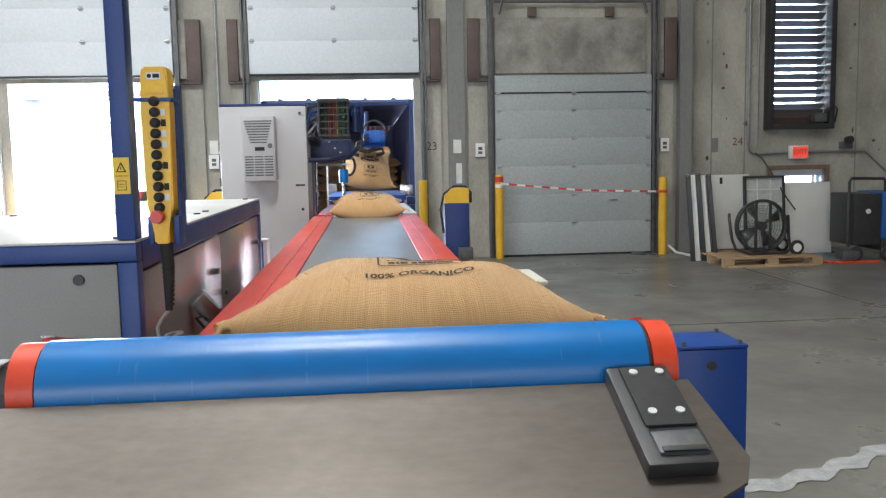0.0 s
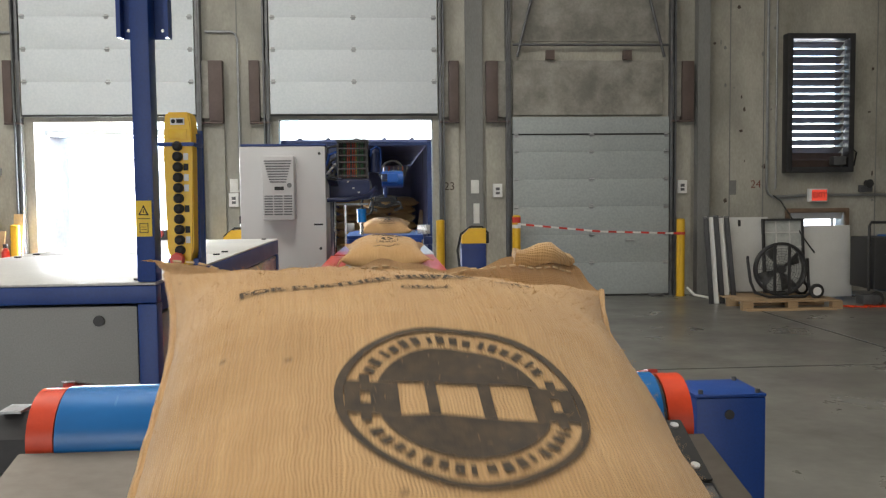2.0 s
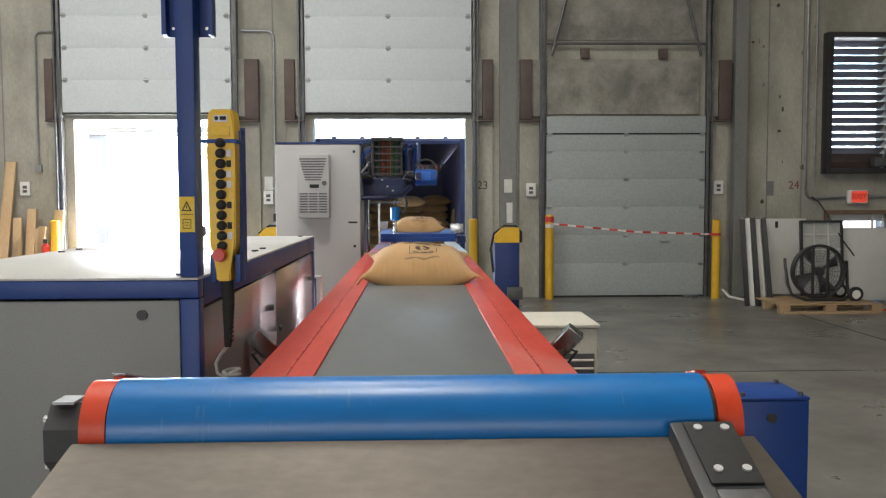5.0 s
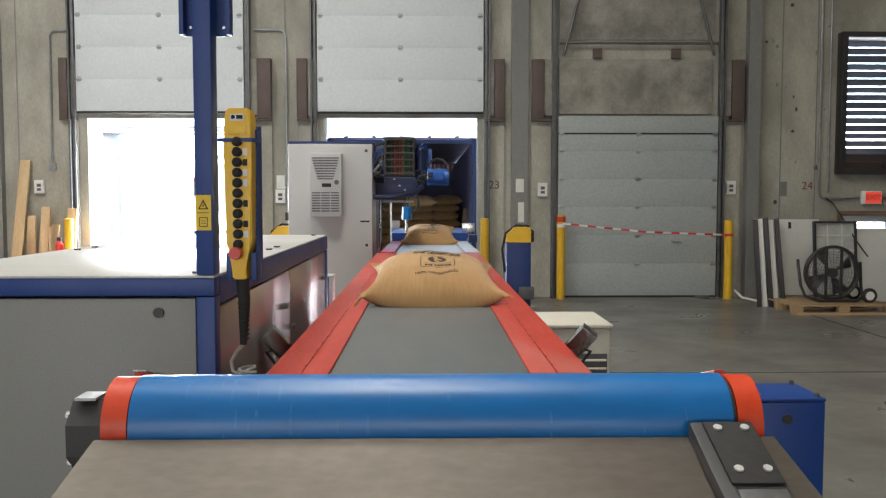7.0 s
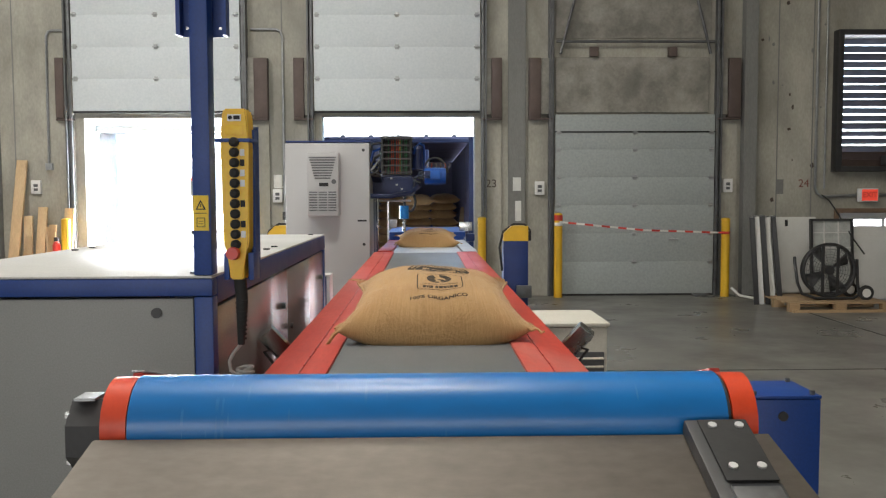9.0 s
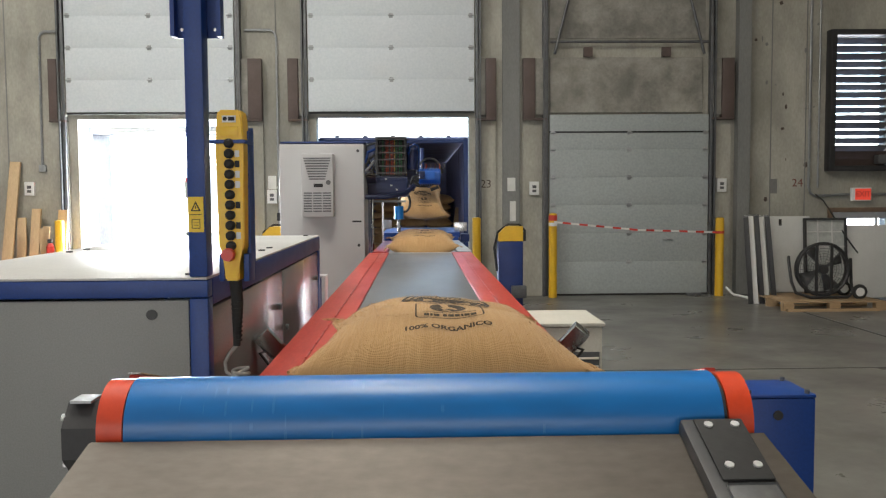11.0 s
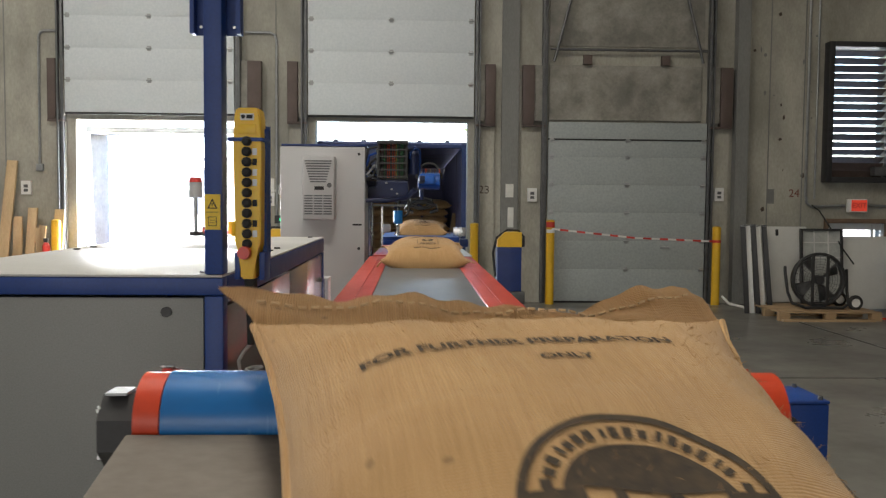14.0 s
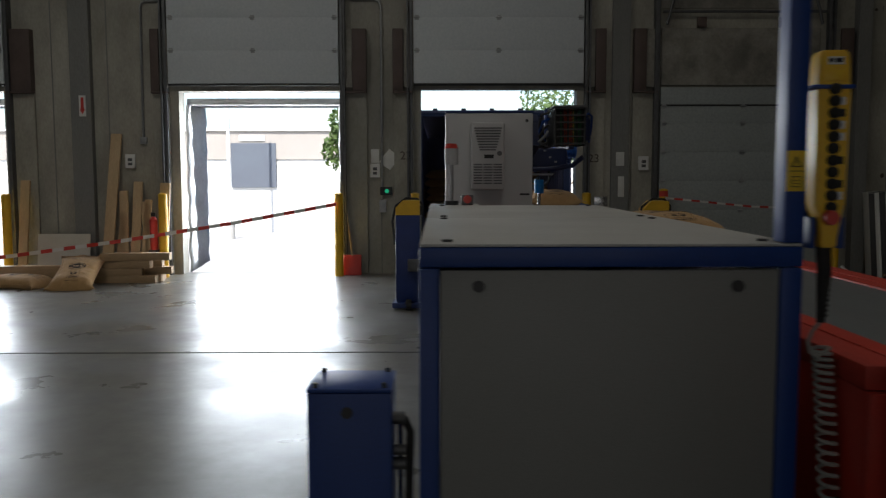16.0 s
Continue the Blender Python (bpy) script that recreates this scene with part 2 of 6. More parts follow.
M["wood"] = material("pale_pine", (0.6, 0.44, 0.26), (0.48, 0.34, 0.19), 7, 0.65, bump=0.2, stretch=(1, 1, 0.12))
M["wood_flat"] = material("pallet_pine", (0.44, 0.31, 0.18), (0.3, 0.2, 0.11), 7, 0.7, bump=0.2, stretch=(0.15, 1, 1))
M["label"] = material("label_yellow", (0.85, 0.58, 0.03), (0.8, 0.54, 0.03), 10, 0.5, bump=0.0)
M["ink"] = material("black_ink", (0.018, 0.018, 0.02), rough=0.7, bump=0.0)
M["bag_ink"] = material("faded_black_print", (0.035, 0.028, 0.022), (0.085, 0.06, 0.038), 60, 0.95, bump=0.2, grain=500, spread=0.35)
M["stencil"] = material("stencil_paint", (0.05, 0.035, 0.03), (0.11, 0.085, 0.07), 30, 0.85)
M["stencil_red"] = material("stencil_red_paint", (0.16, 0.03, 0.022), (0.18, 0.08, 0.06), 30, 0.85)
M["redplastic"] = material("red_plastic", (0.62, 0.05, 0.035), (0.5, 0.04, 0.03), 10, 0.35, bump=0.0)
M["exit"] = glow("exit_sign_light", (0.75, 0.07, 0.04), 0.05)
M["green_lamp"] = glow("green_lamp", (0.03, 0.6, 0.3), 0.25)
M["fabric"] = material("grey_shelter_fabric", (0.6, 0.6, 0.61), (0.45, 0.45, 0.46), 4, 0.7, bump=0.3, grain=20)
M["welder"] = material("welder_blue", (0.02, 0.10, 0.33), (0.018, 0.08, 0.26), 5, 0.4)
M["cable_red"] = material("red_cable", (0.5, 0.07, 0.03), rough=0.5)
M["cable_green"] = material("green_cable", (0.04, 0.2, 0.08), rough=0.5)
M["cable_yellow"] = material("yellow_cable", (0.6, 0.42, 0.1), rough=0.5)
M["jute"] = jute_material()


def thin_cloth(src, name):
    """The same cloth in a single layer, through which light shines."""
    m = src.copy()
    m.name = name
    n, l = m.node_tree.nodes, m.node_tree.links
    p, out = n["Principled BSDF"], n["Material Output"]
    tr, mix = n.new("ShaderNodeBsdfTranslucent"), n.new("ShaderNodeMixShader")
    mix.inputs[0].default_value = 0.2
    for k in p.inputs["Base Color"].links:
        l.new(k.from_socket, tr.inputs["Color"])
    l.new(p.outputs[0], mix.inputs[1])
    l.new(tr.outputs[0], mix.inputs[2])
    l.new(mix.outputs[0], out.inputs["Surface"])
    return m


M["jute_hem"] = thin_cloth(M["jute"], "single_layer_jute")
M["yard"] = material("yard_concrete", (0.5, 0.49, 0.47), (0.4, 0.39, 0.37), 0.3, 0.85, bump=0.1)
M["facade"] = material("white_facade", (0.75, 0.75, 0.74), (0.68, 0.68, 0.67), 0.4, 0.7)
M["facade_band"] = material("beige_cladding", (0.42, 0.38, 0.35), (0.36, 0.33, 0.3), 0.5, 0.7)
M["facade_door"] = material("slate_dock_door", (0.12, 0.14, 0.17), (0.09, 0.1, 0.13), 0.4, 0.6)
M["leaf"] = material("leaf", (0.09, 0.14, 0.03), (0.05, 0.09, 0.02), 3, 0.6, bump=0)
M["bark"] = material("bark", (0.12, 0.09, 0.06), rough=0.9)


def glass_material():
    m = bpy.data.materials.new("window_glass")
    m.use_nodes = True
    p = m.node_tree.nodes["Principled BSDF"]
    p.inputs["Transmission Weight"].default_value, p.inputs["Roughness"].default_value, p.inputs["IOR"].default_value = 1.0, 0.05, 1.45
    return m


M["glass"] = glass_material()


# ---------------------------------------------------------------- mesh helpers
def box(bm, x0, x1, y0, y1, z0, z1, m=None, bevel=0.0):
    r = bmesh.ops.create_cube(bm, size=1)
    mat = Matrix.Translation(((x0 + x1) / 2, (y0 + y1) / 2, (z0 + z1) / 2)) @ Matrix.Diagonal((x1 - x0, y1 - y0, z1 - z0, 1))
    bmesh.ops.transform(bm, matrix=(m @ mat) if m else mat, verts=r["verts"])
    if bevel:
        edges = list({e for v in r["verts"] for e in v.link_edges})
        bmesh.ops.bevel(bm, geom=edges, offset=bevel, segments=2, affect="EDGES", profile=0.6)
    return bm


def rod(bm, a, b, r, seg=14, r2=None):
    a, b = Vector(a), Vector(b)
    d = b - a
    m = Matrix.Translation((a + b) / 2) @ d.to_track_quat("Z", "Y").to_matrix().to_4x4()
    bmesh.ops.create_cone(bm, cap_ends=True, segments=seg, radius1=r, radius2=r if r2 is None else r2, depth=d.length, matrix=m)
    return bm


def sweep(bm, pts, r, seg=8, closed=False):
    """A round tube along points."""
    pts = [Vector(p) for p in pts]
    rings, n = [], len(pts)
    up = Vector((0.13, 0.31, 0.94)).normalized()
    for i, p in enumerate(pts):
        a = pts[(i - 1) % n] if closed or i else p
        b = pts[(i + 1) % n] if closed or i < n - 1 else p
        t = (b - a).normalized()
        s = t.cross(up)
        if s.length < 0.05:
            s = t.cross(Vector((1, 0, 0)))
        s.normalize()
        up = s.cross(t).normalized()
        rings.append([bm.verts.new(p + (s * math.cos(k * math.tau / seg) + up * math.sin(k * math.tau / seg)) * r) for k in range(seg)])
    for i in range(n if closed else n - 1):
        q, w = rings[i], rings[(i + 1) % n]
        for k in range(seg):
            bm.faces.new((q[k], q[(k + 1) % seg], w[(k + 1) % seg], w[k]))
    if not closed:
        bm.faces.new(rings[0][::-1])
        bm.faces.new(rings[-1])
    return bm


def prism(bm, outline, y0, y1):
    """An outline in x and z, drawn out along y."""
    a = [bm.verts.new((x, y0, z)) for x, z in outline]
    b = [bm.verts.new((x, y1, z)) for x, z in outline]
    k = len(a)
    bm.faces.new(a)
    bm.faces.new(b[::-1])
    for i in range(k):
        bm.faces.new((a[i], b[i], b[(i + 1) % k], a[(i + 1) % k]))
    return bm


def prism_x(bm, outline, x0, x1):
    """An outline in y and z, drawn out along x."""
    a = [bm.verts.new((x0, y, z)) for y, z in outline]
    b = [bm.verts.new((x1, y, z)) for y, z in outline]
    k = len(a)
    bm.faces.new(a[::-1])
    bm.faces.new(b)
    for i in range(k):
        bm.faces.new((a[i], a[(i + 1) % k], b[(i + 1) % k], b[i]))
    return bm


def mesh_of(name, bm, mat, smooth=False):
    bmesh.ops.recalc_face_normals(bm, faces=bm.faces)
    me = bpy.data.meshes.new(name)
    bm.to_mesh(me)
    bm.free()
    me.materials.append(M[mat])
    if smooth:
        sizes = [p.area for p in me.polygons]
        limit = 0.03 * sum(sizes) if max(sizes) > 0.08 * sum(sizes) else 1e9     # broad flat sides stay flat
        me.polygons.foreach_set("use_smooth", [s < limit for s in sizes])
        me.set_sharp_from_angle(angle=radians(38))
    return me


def part(name, bm, mat, parent, label="", smooth=True):
    ob = new(name, mesh_of(name, bm, mat, smooth))
    ob.parent = parent
    if label:
        tagged(ob, label)
    return ob


def thing(name, x, y, z, label, category, group="", rz=0):
    ob = new(name)
    ob.empty_display_size = 0.1
    ob.matrix_world = pose(x, y, z, 0, 0, rz)
    return tagged(ob, label, category, group)


def structure(name, bm, mat, label="", category="", smooth=False):
    return tagged(new(name, mesh_of(name, bm, mat, smooth)), label, category, kind="structure")


def lone(name, bm, mat, label, category, group="", smooth=True):
    return tagged(new(name, mesh_of(name, bm, mat, smooth)), label, category, group)


def B(*a, bevel=0.0):
    return box(bmesh.new(), *a, bevel=bevel)


def lettering(text, size, align="CENTER", bold=0.0):
    """A bmesh of flat letters in the xy plane, with the built-in font."""
    cu = bpy.data.curves.new("lettering", "FONT")
    cu.body, cu.size, cu.align_x, cu.align_y, cu.resolution_u, cu.offset = text, size, align, "CENTER", 3, bold
    ob = bpy.data.objects.new("lettering", cu)
    me = bpy.data.meshes.new_from_object(ob)
    bm = bmesh.new()
    bm.from_mesh(me)
    bpy.data.objects.remove(ob)
    bpy.data.meshes.remove(me)
    bpy.data.curves.remove(cu)
    return bm


def merge(bm, other, m=None):
    if m:
        bmesh.ops.transform(other, matrix=m, verts=other.verts)
    me = bpy.data.meshes.new("t")
    other.to_mesh(me)
    other.free()
    bm.from_mesh(me)
    bpy.data.meshes.remove(me)
    return bm


# ---------------------------------------------------------------- the hall
WALL_Y = 13.0
OPENINGS = [(-9.75, -7.46, 0.0, 2.67), (-4.93, -2.60, 0.0, 2.67), (-1.42, 0.85, 0.0, 2.70), (6.33, 7.22, 1.92, 3.87), (6.36, 7.26, 0.25, 1.24)]


def wall_with_openings(x0, x1, z1, y0, y1, openings):
    bm = bmesh.new()
    xs = sorted({x0, x1, *[o[0] for o in openings], *[o[1] for o in openings]})
    for a, b in zip(xs, xs[1:]):
        cuts = sorted((o[2], o[3]) for o in openings if o[0] <= a and b <= o[1])
        z = 0.0
        for lo, hi in cuts + [(z1, z1)]:
            if lo > z:
                box(bm, a, b, y0, y1, z, lo)
            z = hi
    return bm


structure("wall_north", wall_with_openings(-16, 14, 8.6, WALL_Y, WALL_Y + 0.26, OPENINGS), "wall", "grey cast concrete dock wall with stains", "wall")
structure("wall_west", B(-16.3, -16, -14, 13.26, 0, 8.6), "wall", "grey concrete wall", "wall")
structure("wall_east", B(14, 14.3, -14, 13.26, 0, 8.6), "wall", "grey concrete wall", "wall")
structure("wall_south", B(-16.3, 14.3, -14.3, -14, 0, 8.6), "wall", "grey concrete wall", "wall")
structure("ceiling", B(-16.3, 14.3, -14.3, 13.26, 8.6, 8.9), "roof", "pale roof deck", "ceiling")

# floor: a base with poured slabs on it, joints between them
floor = structure("floor", B(-16, 14, -14, 13.26, -0.3, -0.005), "joint", "polished grey concrete floor with saw-cut joints", "floor")
xs, ys = (-16, -9.2, -0.4, 5.0, 14), (-14, -6.0, 0.6, 7.43, 13.26)
for a, b in zip(xs, xs[1:]):
    for c, d in zip(ys, ys[1:]):
        g = 0.022
        part("slab", box(bmesh.new(), a + g, b - g, c + g, d - g, -0.2, 0.0), "floor", floor, smooth=False)


def crack_patch():
    bm = bmesh.new()
    pts = [(1.75 + 0.95 * k / 14, 3.82 + 0.42 * (k / 14) ** 1.4 + 0.03 * math.sin(k * 1.7), 0.05 + 0.03 * math.sin(k * 2.3) ** 2) for k in range(15)]
    va = [bm.verts.new((x, y - w, 0.004)) for x, y, w in pts]
    vb = [bm.verts.new((x, y + w, 0.004)) for x, y, w in pts]
    for k in range(14):
        bm.faces.new((va[k], va[k + 1], vb[k + 1], vb[k]))
    return bm


structure("crack_patch", crack_patch(), "crack", "pale filler smeared over a crack in the floor", "floor patch")

# pilasters, jamb faces
for name, x0, x1, d, mat in (("pilaster_1", 1.35, 1.61, 0.07, "wall_dark"), ("pilaster_2", 4.86, 5.05, 0.16, "wall_dark"), ("pilaster_3", -6.45, -6.16, 0.12, "wall_dark"),
                             ("pilaster_4", 1.655, 2.0, 0.05, "wall"), ("pilaster_5", 4.49, 4.80, 0.05, "wall"), ("pilaster_6", -2.52, -2.2, 0.05, "wall"),
                             ("pilaster_7", -1.81, -1.52, 0.05, "wall"), ("pilaster_8", 0.95, 1.25, 0.05, "wall"), ("pilaster_9", -5.29, -5.06, 0.05, "wall"),
                             ("pilaster_10", -7.36, -7.0, 0.05, "wall")):
    high = 8.6 if mat == "wall_dark" else 2.655
    structure(name, B(x0, x1, WALL_Y - d, WALL_Y - 0.002, 0, high, bevel=0.006), mat, "concrete pilaster on the dock wall", "pilaster")
# upright form joints of the wall
for k, x in enumerate((5.42, 5.95, 7.75, 8.6, -5.95, -6.75, -2.0)):
    structure("trim", B(x - 0.008, x + 0.008, WALL_Y - 0.006, WALL_Y - 0.001, 0, 8.6), "wall_dark", "shadow joint between wall panels", "joint")

# brown steel plates and concrete blocks over the door jambs
for bx0, bx1, cx0, cx1 in ((-5.29, -5.17, -5.165, -5.06), (-2.40, -2.20, -2.52, -2.405), (-1.82, -1.67, -1.665, -1.53), (1.10, 1.25, 0.96, 1.095),
                           (1.655, 1.83, 1.835, 2.0), (4.63, 4.81, 4.47, 4.625), (-7.29, -7.0, -7.36, -7.295)):
    t = thing("jamb_bracket", (bx0 + bx1) / 2, WALL_Y, 2.66, "brown steel plate and concrete block above a dock door jamb", "bracket", "brackets beside the dock doors")
    o = (bx0 + bx1) / 2
    part("plate", B(bx0 - o, bx1 - o, -0.13, -0.002, 0, 0.88, bevel=0.006), "brown", t)
    part("block", B(cx0 - o, cx1 - o, -0.10, -0.002, 0.05, 0.88, bevel=0.008), "slab", t)
    part("foot", B(min(bx0, cx0) - o, max(bx1, cx1) - o, -0.14, -0.002, -0.03, -0.003, bevel=0.004), "brown", t)


# ---------------------------------------------------------------- dock doors
def dock_door(name, x0, x1, zs, mat, label, extra=()):
    t = thing(name, (x0 + x1) / 2, WALL_Y - 0.07, zs[0], label, "dock door", "dock doors")
    w, z0 = (x1 - x0) / 2, zs[0]
    for a, b in zip(zs, zs[1:]):
        part("section", B(-w, w, -0.025, 0.025, a - z0, b - z0, bevel=0.0018), mat, t)
    for z in zs[1:-1]:
        for x in (-w + 0.05, 0.0, w - 0.05):
            bm = B(x - 0.028, x + 0.028, -0.036, -0.026, z - z0 - 0.035, z - z0 + 0.035, bevel=0.003)
            rod(bm, (x - 0.04, -0.042, z - z0), (x + 0.04, -0.042, z - z0), 0.011, 8)
            part("hinge", bm, "galv", t)
    part("bottom_seal", B(-w, w, -0.02, 0.02, -0.03, 0.0), "rubber", t)
    return t


def tracks(x0, x1, top):
    t = thing("door_track", (x0 + x1) / 2, WALL_Y - 0.06, 0, "dark steel door tracks beside a dock door", "door track", "door tracks")
    w = (x1 - x0) / 2
    for s in (-1, 1):
        bm = B(s * w - 0.022, s * w + 0.022, -0.05, 0.055, 0, top, bevel=0.004)
        box(bm, s * (w + 0.045) - 0.012, s * (w + 0.045) + 0.012, -0.1, 0.055, 0, top)
        part("rail", bm, "track", t)
    return t


dock_door("dock_door", -5.05, -2.60, [2.77 + 0.465 * k for k in range(6)], "door", "raised white sectional dock door with steel hinges")
dock_door("dock_door", -1.52, 0.93, [2.77 + 0.465 * k for k in range(6)], "door", "raised white sectional dock door over the unloading machine")
dock_door("dock_door", -9.85, -7.40, [2.77 + 0.465 * k for k in range(6)], "door", "raised white sectional dock door")
d3 = dock_door("dock_door", 2.05, 4.44, [0.03, 0.51, 0.935, 1.36, 1.775, 2.19, 2.44, 2.71], "door_grey", "closed grey sectional dock door down to the floor")
part("weather_strip", B(-1.2, 1.2, -0.034, -0.027, 2.41, 2.432), "rubber", d3)
part("latch", B(0.52, 0.66, -0.05, -0.027, 0.8, 0.83, bevel=0.004), "galv", d3)
for a, b, h in ((-5.09, -2.56, 5.2), (-1.56, 0.97, 5.2), (2.005, 4.475, 5.4), (-9.9, -7.36, 5.2)):
    tracks(a, b, h)
structure("lintel_slab", B(2.06, 4.36, WALL_Y - 0.05, WALL_Y - 0.002, 2.74, 3.56, bevel=0.01), "slab", "stained concrete lintel slab above the closed door", "lintel")
structure("lintel_panel", B(2.06, 4.40, WALL_Y - 0.02, WALL_Y - 0.002, 3.84, 6.5, bevel=0.004), "slab", "grey concrete infill above the closed door", "lintel")
t = thing("door_spring_shaft", 3.24, WALL_Y - 0.1, 3.78, "thin steel shaft with dark brackets above the closed door", "shaft")
part("shaft", rod(bmesh.new(), (-1.18, 0, 0), (1.18, 0, 0), 0.02), "track", t)
for x in (-0.62, 0.55):
    part("bracket", B(x - 0.065, x + 0.065, -0.02, 0.045, -0.22, -0.08, bevel=0.006), "brown", t)
for x0, x1, z0, z1 in ((2.12, 2.38, 3.6, 4.6), (4.1, 4.36, 4.6, 3.6)):
    part("brace", rod(bmesh.new(), (x0 - 3.24, 0, z0 - 3.78), (x1 - 3.24, 0, z1 - 3.78), 0.022, 8), "track", t)

# dock shelters outside the open doors
for x0, x1 in ((-4.93, -2.60), (-9.75, -7.46)):
    t = thing("dock_shelter", (x0 + x1) / 2, 13.27, 0, "grey fabric dock shelter round an open door", "dock shelter", "dock shelters")
    w = (x1 - x0) / 2
    for s in (-1, 1):
        bm = bmesh.new()
        nz = 16
        rows = []
        for k in range(nz + 1):
            z = 2.5 * k / nz
            rows.append([bm.verts.new((s * (w - 0.01 - 0.08 * j / 6) + 0.012 * math.sin(k * 2.1 - j * 1.6), 0.02 + 0.7 * j / 6 + 0.02 * math.sin(k * 1.9 + j * 1.3), z + 0.1 * j / 6)) for j in range(7)])
        for k in range(nz):
            for j in range(6):
                bm.faces.new((rows[k][j], rows[k][j + 1], rows[k + 1][j + 1], rows[k + 1][j]))
        ob = part("side_curtain", bm, "fabric", t)
        sm = ob.modifiers.new("thick", "SOLIDIFY")
        sm.thickness = 0.03
    part("head_curtain", B(-w, w, 0.1, 0.7, 2.50, 2.60, bevel=0.02), "fabric", t)


# ---------------------------------------------------------------- outside
structure("ground", B(-400, 400, 13.3, 700, -1.5, -1.2), "yard", "sunlit concrete yard outside the doors", "ground")
b = thing("warehouse_building", -9.7, 40, -1.2, "white warehouse with beige upper band and a slate dock door", "building")
part("wall", B(-28, 22, 0, 14, 0, 3.4), "facade", b, smooth=False)
part("cladding_band", B(-28.05, 22.05, -0.08, 14.05, 3.405, 4.7), "facade_band", b, smooth=False)
part("roof", B(-28.2, 22.2, -0.2, 14.2, 4.71, 4.85), "facade", b, smooth=False)
part("dock_door", B(-1.05, 1.03, -0.12, 0.05, 2.1, 4.15), "facade_door", b, smooth=False)
part("sign", B(-0.65, 0.52, -0.14, -0.09, 4.25, 4.53), "white", b, smooth=False)
part("door", B(-3.9, -2.9, -0.06, 0.05, 1.9, 3.9), "facade_band", b, smooth=False)
pole = thing("light_pole", -9.9, 36, -1.2, "white painted light pole in the yard", "light pole")
part("pole", rod(bmesh.new(), (0, 0, 0), (0, 0, 9), 0.09, 12, 0.06), "white", pole)
part("base", rod(bmesh.new(), (0, 0, 0), (0, 0, 0.7), 0.2, 14), "yard", pole)


def tree(x, y, h, r, seed):
    rnd = random.Random(seed)
    t = thing("tree", x, y, -1.2, "green broadleaf tree in the yard", "tree", "trees in the yard")
    bm = rod(bmesh.new(), (0, 0, 0), (0.1, 0, h * 0.55), 0.14, 10, 0.07)
    for k in range(7):
        a = k * 0.9
        rod(bm, (0.08, 0, h * (0.25 + 0.05 * k)), (math.cos(a) * r * 0.7, math.sin(a) * r * 0.7, h * (0.42 + 0.07 * k)), 0.04, 6, 0.012)
    part("trunk", bm, "bark", t)
    verts, faces = [], []
    for k in range(2600):
        a, e = rnd.uniform(0, math.tau), math.asin(rnd.uniform(-0.8, 1))
        q = r * (0.45 + 0.55 * rnd.random() ** 0.4) * (0.8 + 0.25 * math.sin(a * 3 + e * 4))
        c = Vector((q * math.cos(a) * math.cos(e), q * math.sin(a) * math.cos(e), h * 0.62 + q * 1.15 * math.sin(e)))
        u = Vector((rnd.gauss(0, 1), rnd.gauss(0, 1), rnd.gauss(0, 1))).normalized()
        v = u.orthogonal().normalized()
        s = rnd.uniform(0.06, 0.14)
        i = len(verts)
        verts += [c - u * s, c + v * s * 0.5, c + u * s, c - v * s * 0.5]
        faces.append((i, i + 1, i + 2, i + 3))
    me = bpy.data.meshes.new("crown")
    me.from_pydata(verts, [], faces)
    me.materials.append(M["leaf"])
    ob = new("crown", me)
    ob.parent = t
    return t


for x, y, h, r, sd in ((-4.1, 30, 6.2, 1.1, 1), (3.4, 34, 7.0, 2.0, 2), (7.5, 36, 7.0, 2.4, 3)):
    tree(x, y, h, r, sd)

# ---------------------------------------------------------------- jute bags
BL, BH = 0.42, 0.166                # half length and height
FOLDS, FOLD_Z = (-0.13, 0.105), 0.04     # the lines across the bag about which its foot and its mouth give way


def bag_half_width(v):
    return 0.25 + 0.05 * abs(v) ** (6 if v < 0 else 3)


def bag_height(u, v):
    a = max(0.0, 1 - abs(u) ** 3.4) ** 0.5
    b = max(0.0, 1 - abs(v) ** (4 if v < 0 else 3)) ** (0.5 if v < 0 else 0.5 + 0.15 * v)
    return a * b


def bag_surface(u, v, side, seed):
    """A point of the bag: u over the width, v over the length, side 1 above and -1 below."""
    x = u * bag_half_width(v)
    y = v * BL * (1 + (0.055 if v < 0 else -0.05) * (1 - u * u) * v ** 4 + 0.03 * abs(u) ** 5 * abs(v) ** 3)
    h = bag_height(u, v)
    n = noise.noise(Vector((x * 5 + seed * 7, y * 5, side * 3.0))) * 0.013 + noise.noise(Vector((x * 16, y * 14 + seed * 3, side))) * 0.005
    fold = 0.006 * math.sin(u * 17 + seed) * max(0.0, abs(v) - 0.72) / 0.28
    # slack cloth puckers towards the side seams
    fold += 0.004 * math.sin(v * 23 + seed * 2 + 3 * u) * max(0.0, abs(u) - 0.6) / 0.4
    # the mouth lies higher than the foot, whose middle sags
    seam = 0.045 + 0.03 * max(0.0, v) ** 3 - 0.05 * (1 - u * u) * max(0.0, -v) ** 4
    z = seam + (n + fold) * min(1, h * 1.6)
    if side > 0:
        z += h * (BH - seam)
    else:
        belly = min(1.0, max(0.0, (-v - 0.3) / 0.3)) * 0.033      # the filling hangs lower towards the foot
        z = max(z - h * (0.065 + belly), 0.004 + 0.2 * abs(n) - belly)
    return Vector((x, y, z))


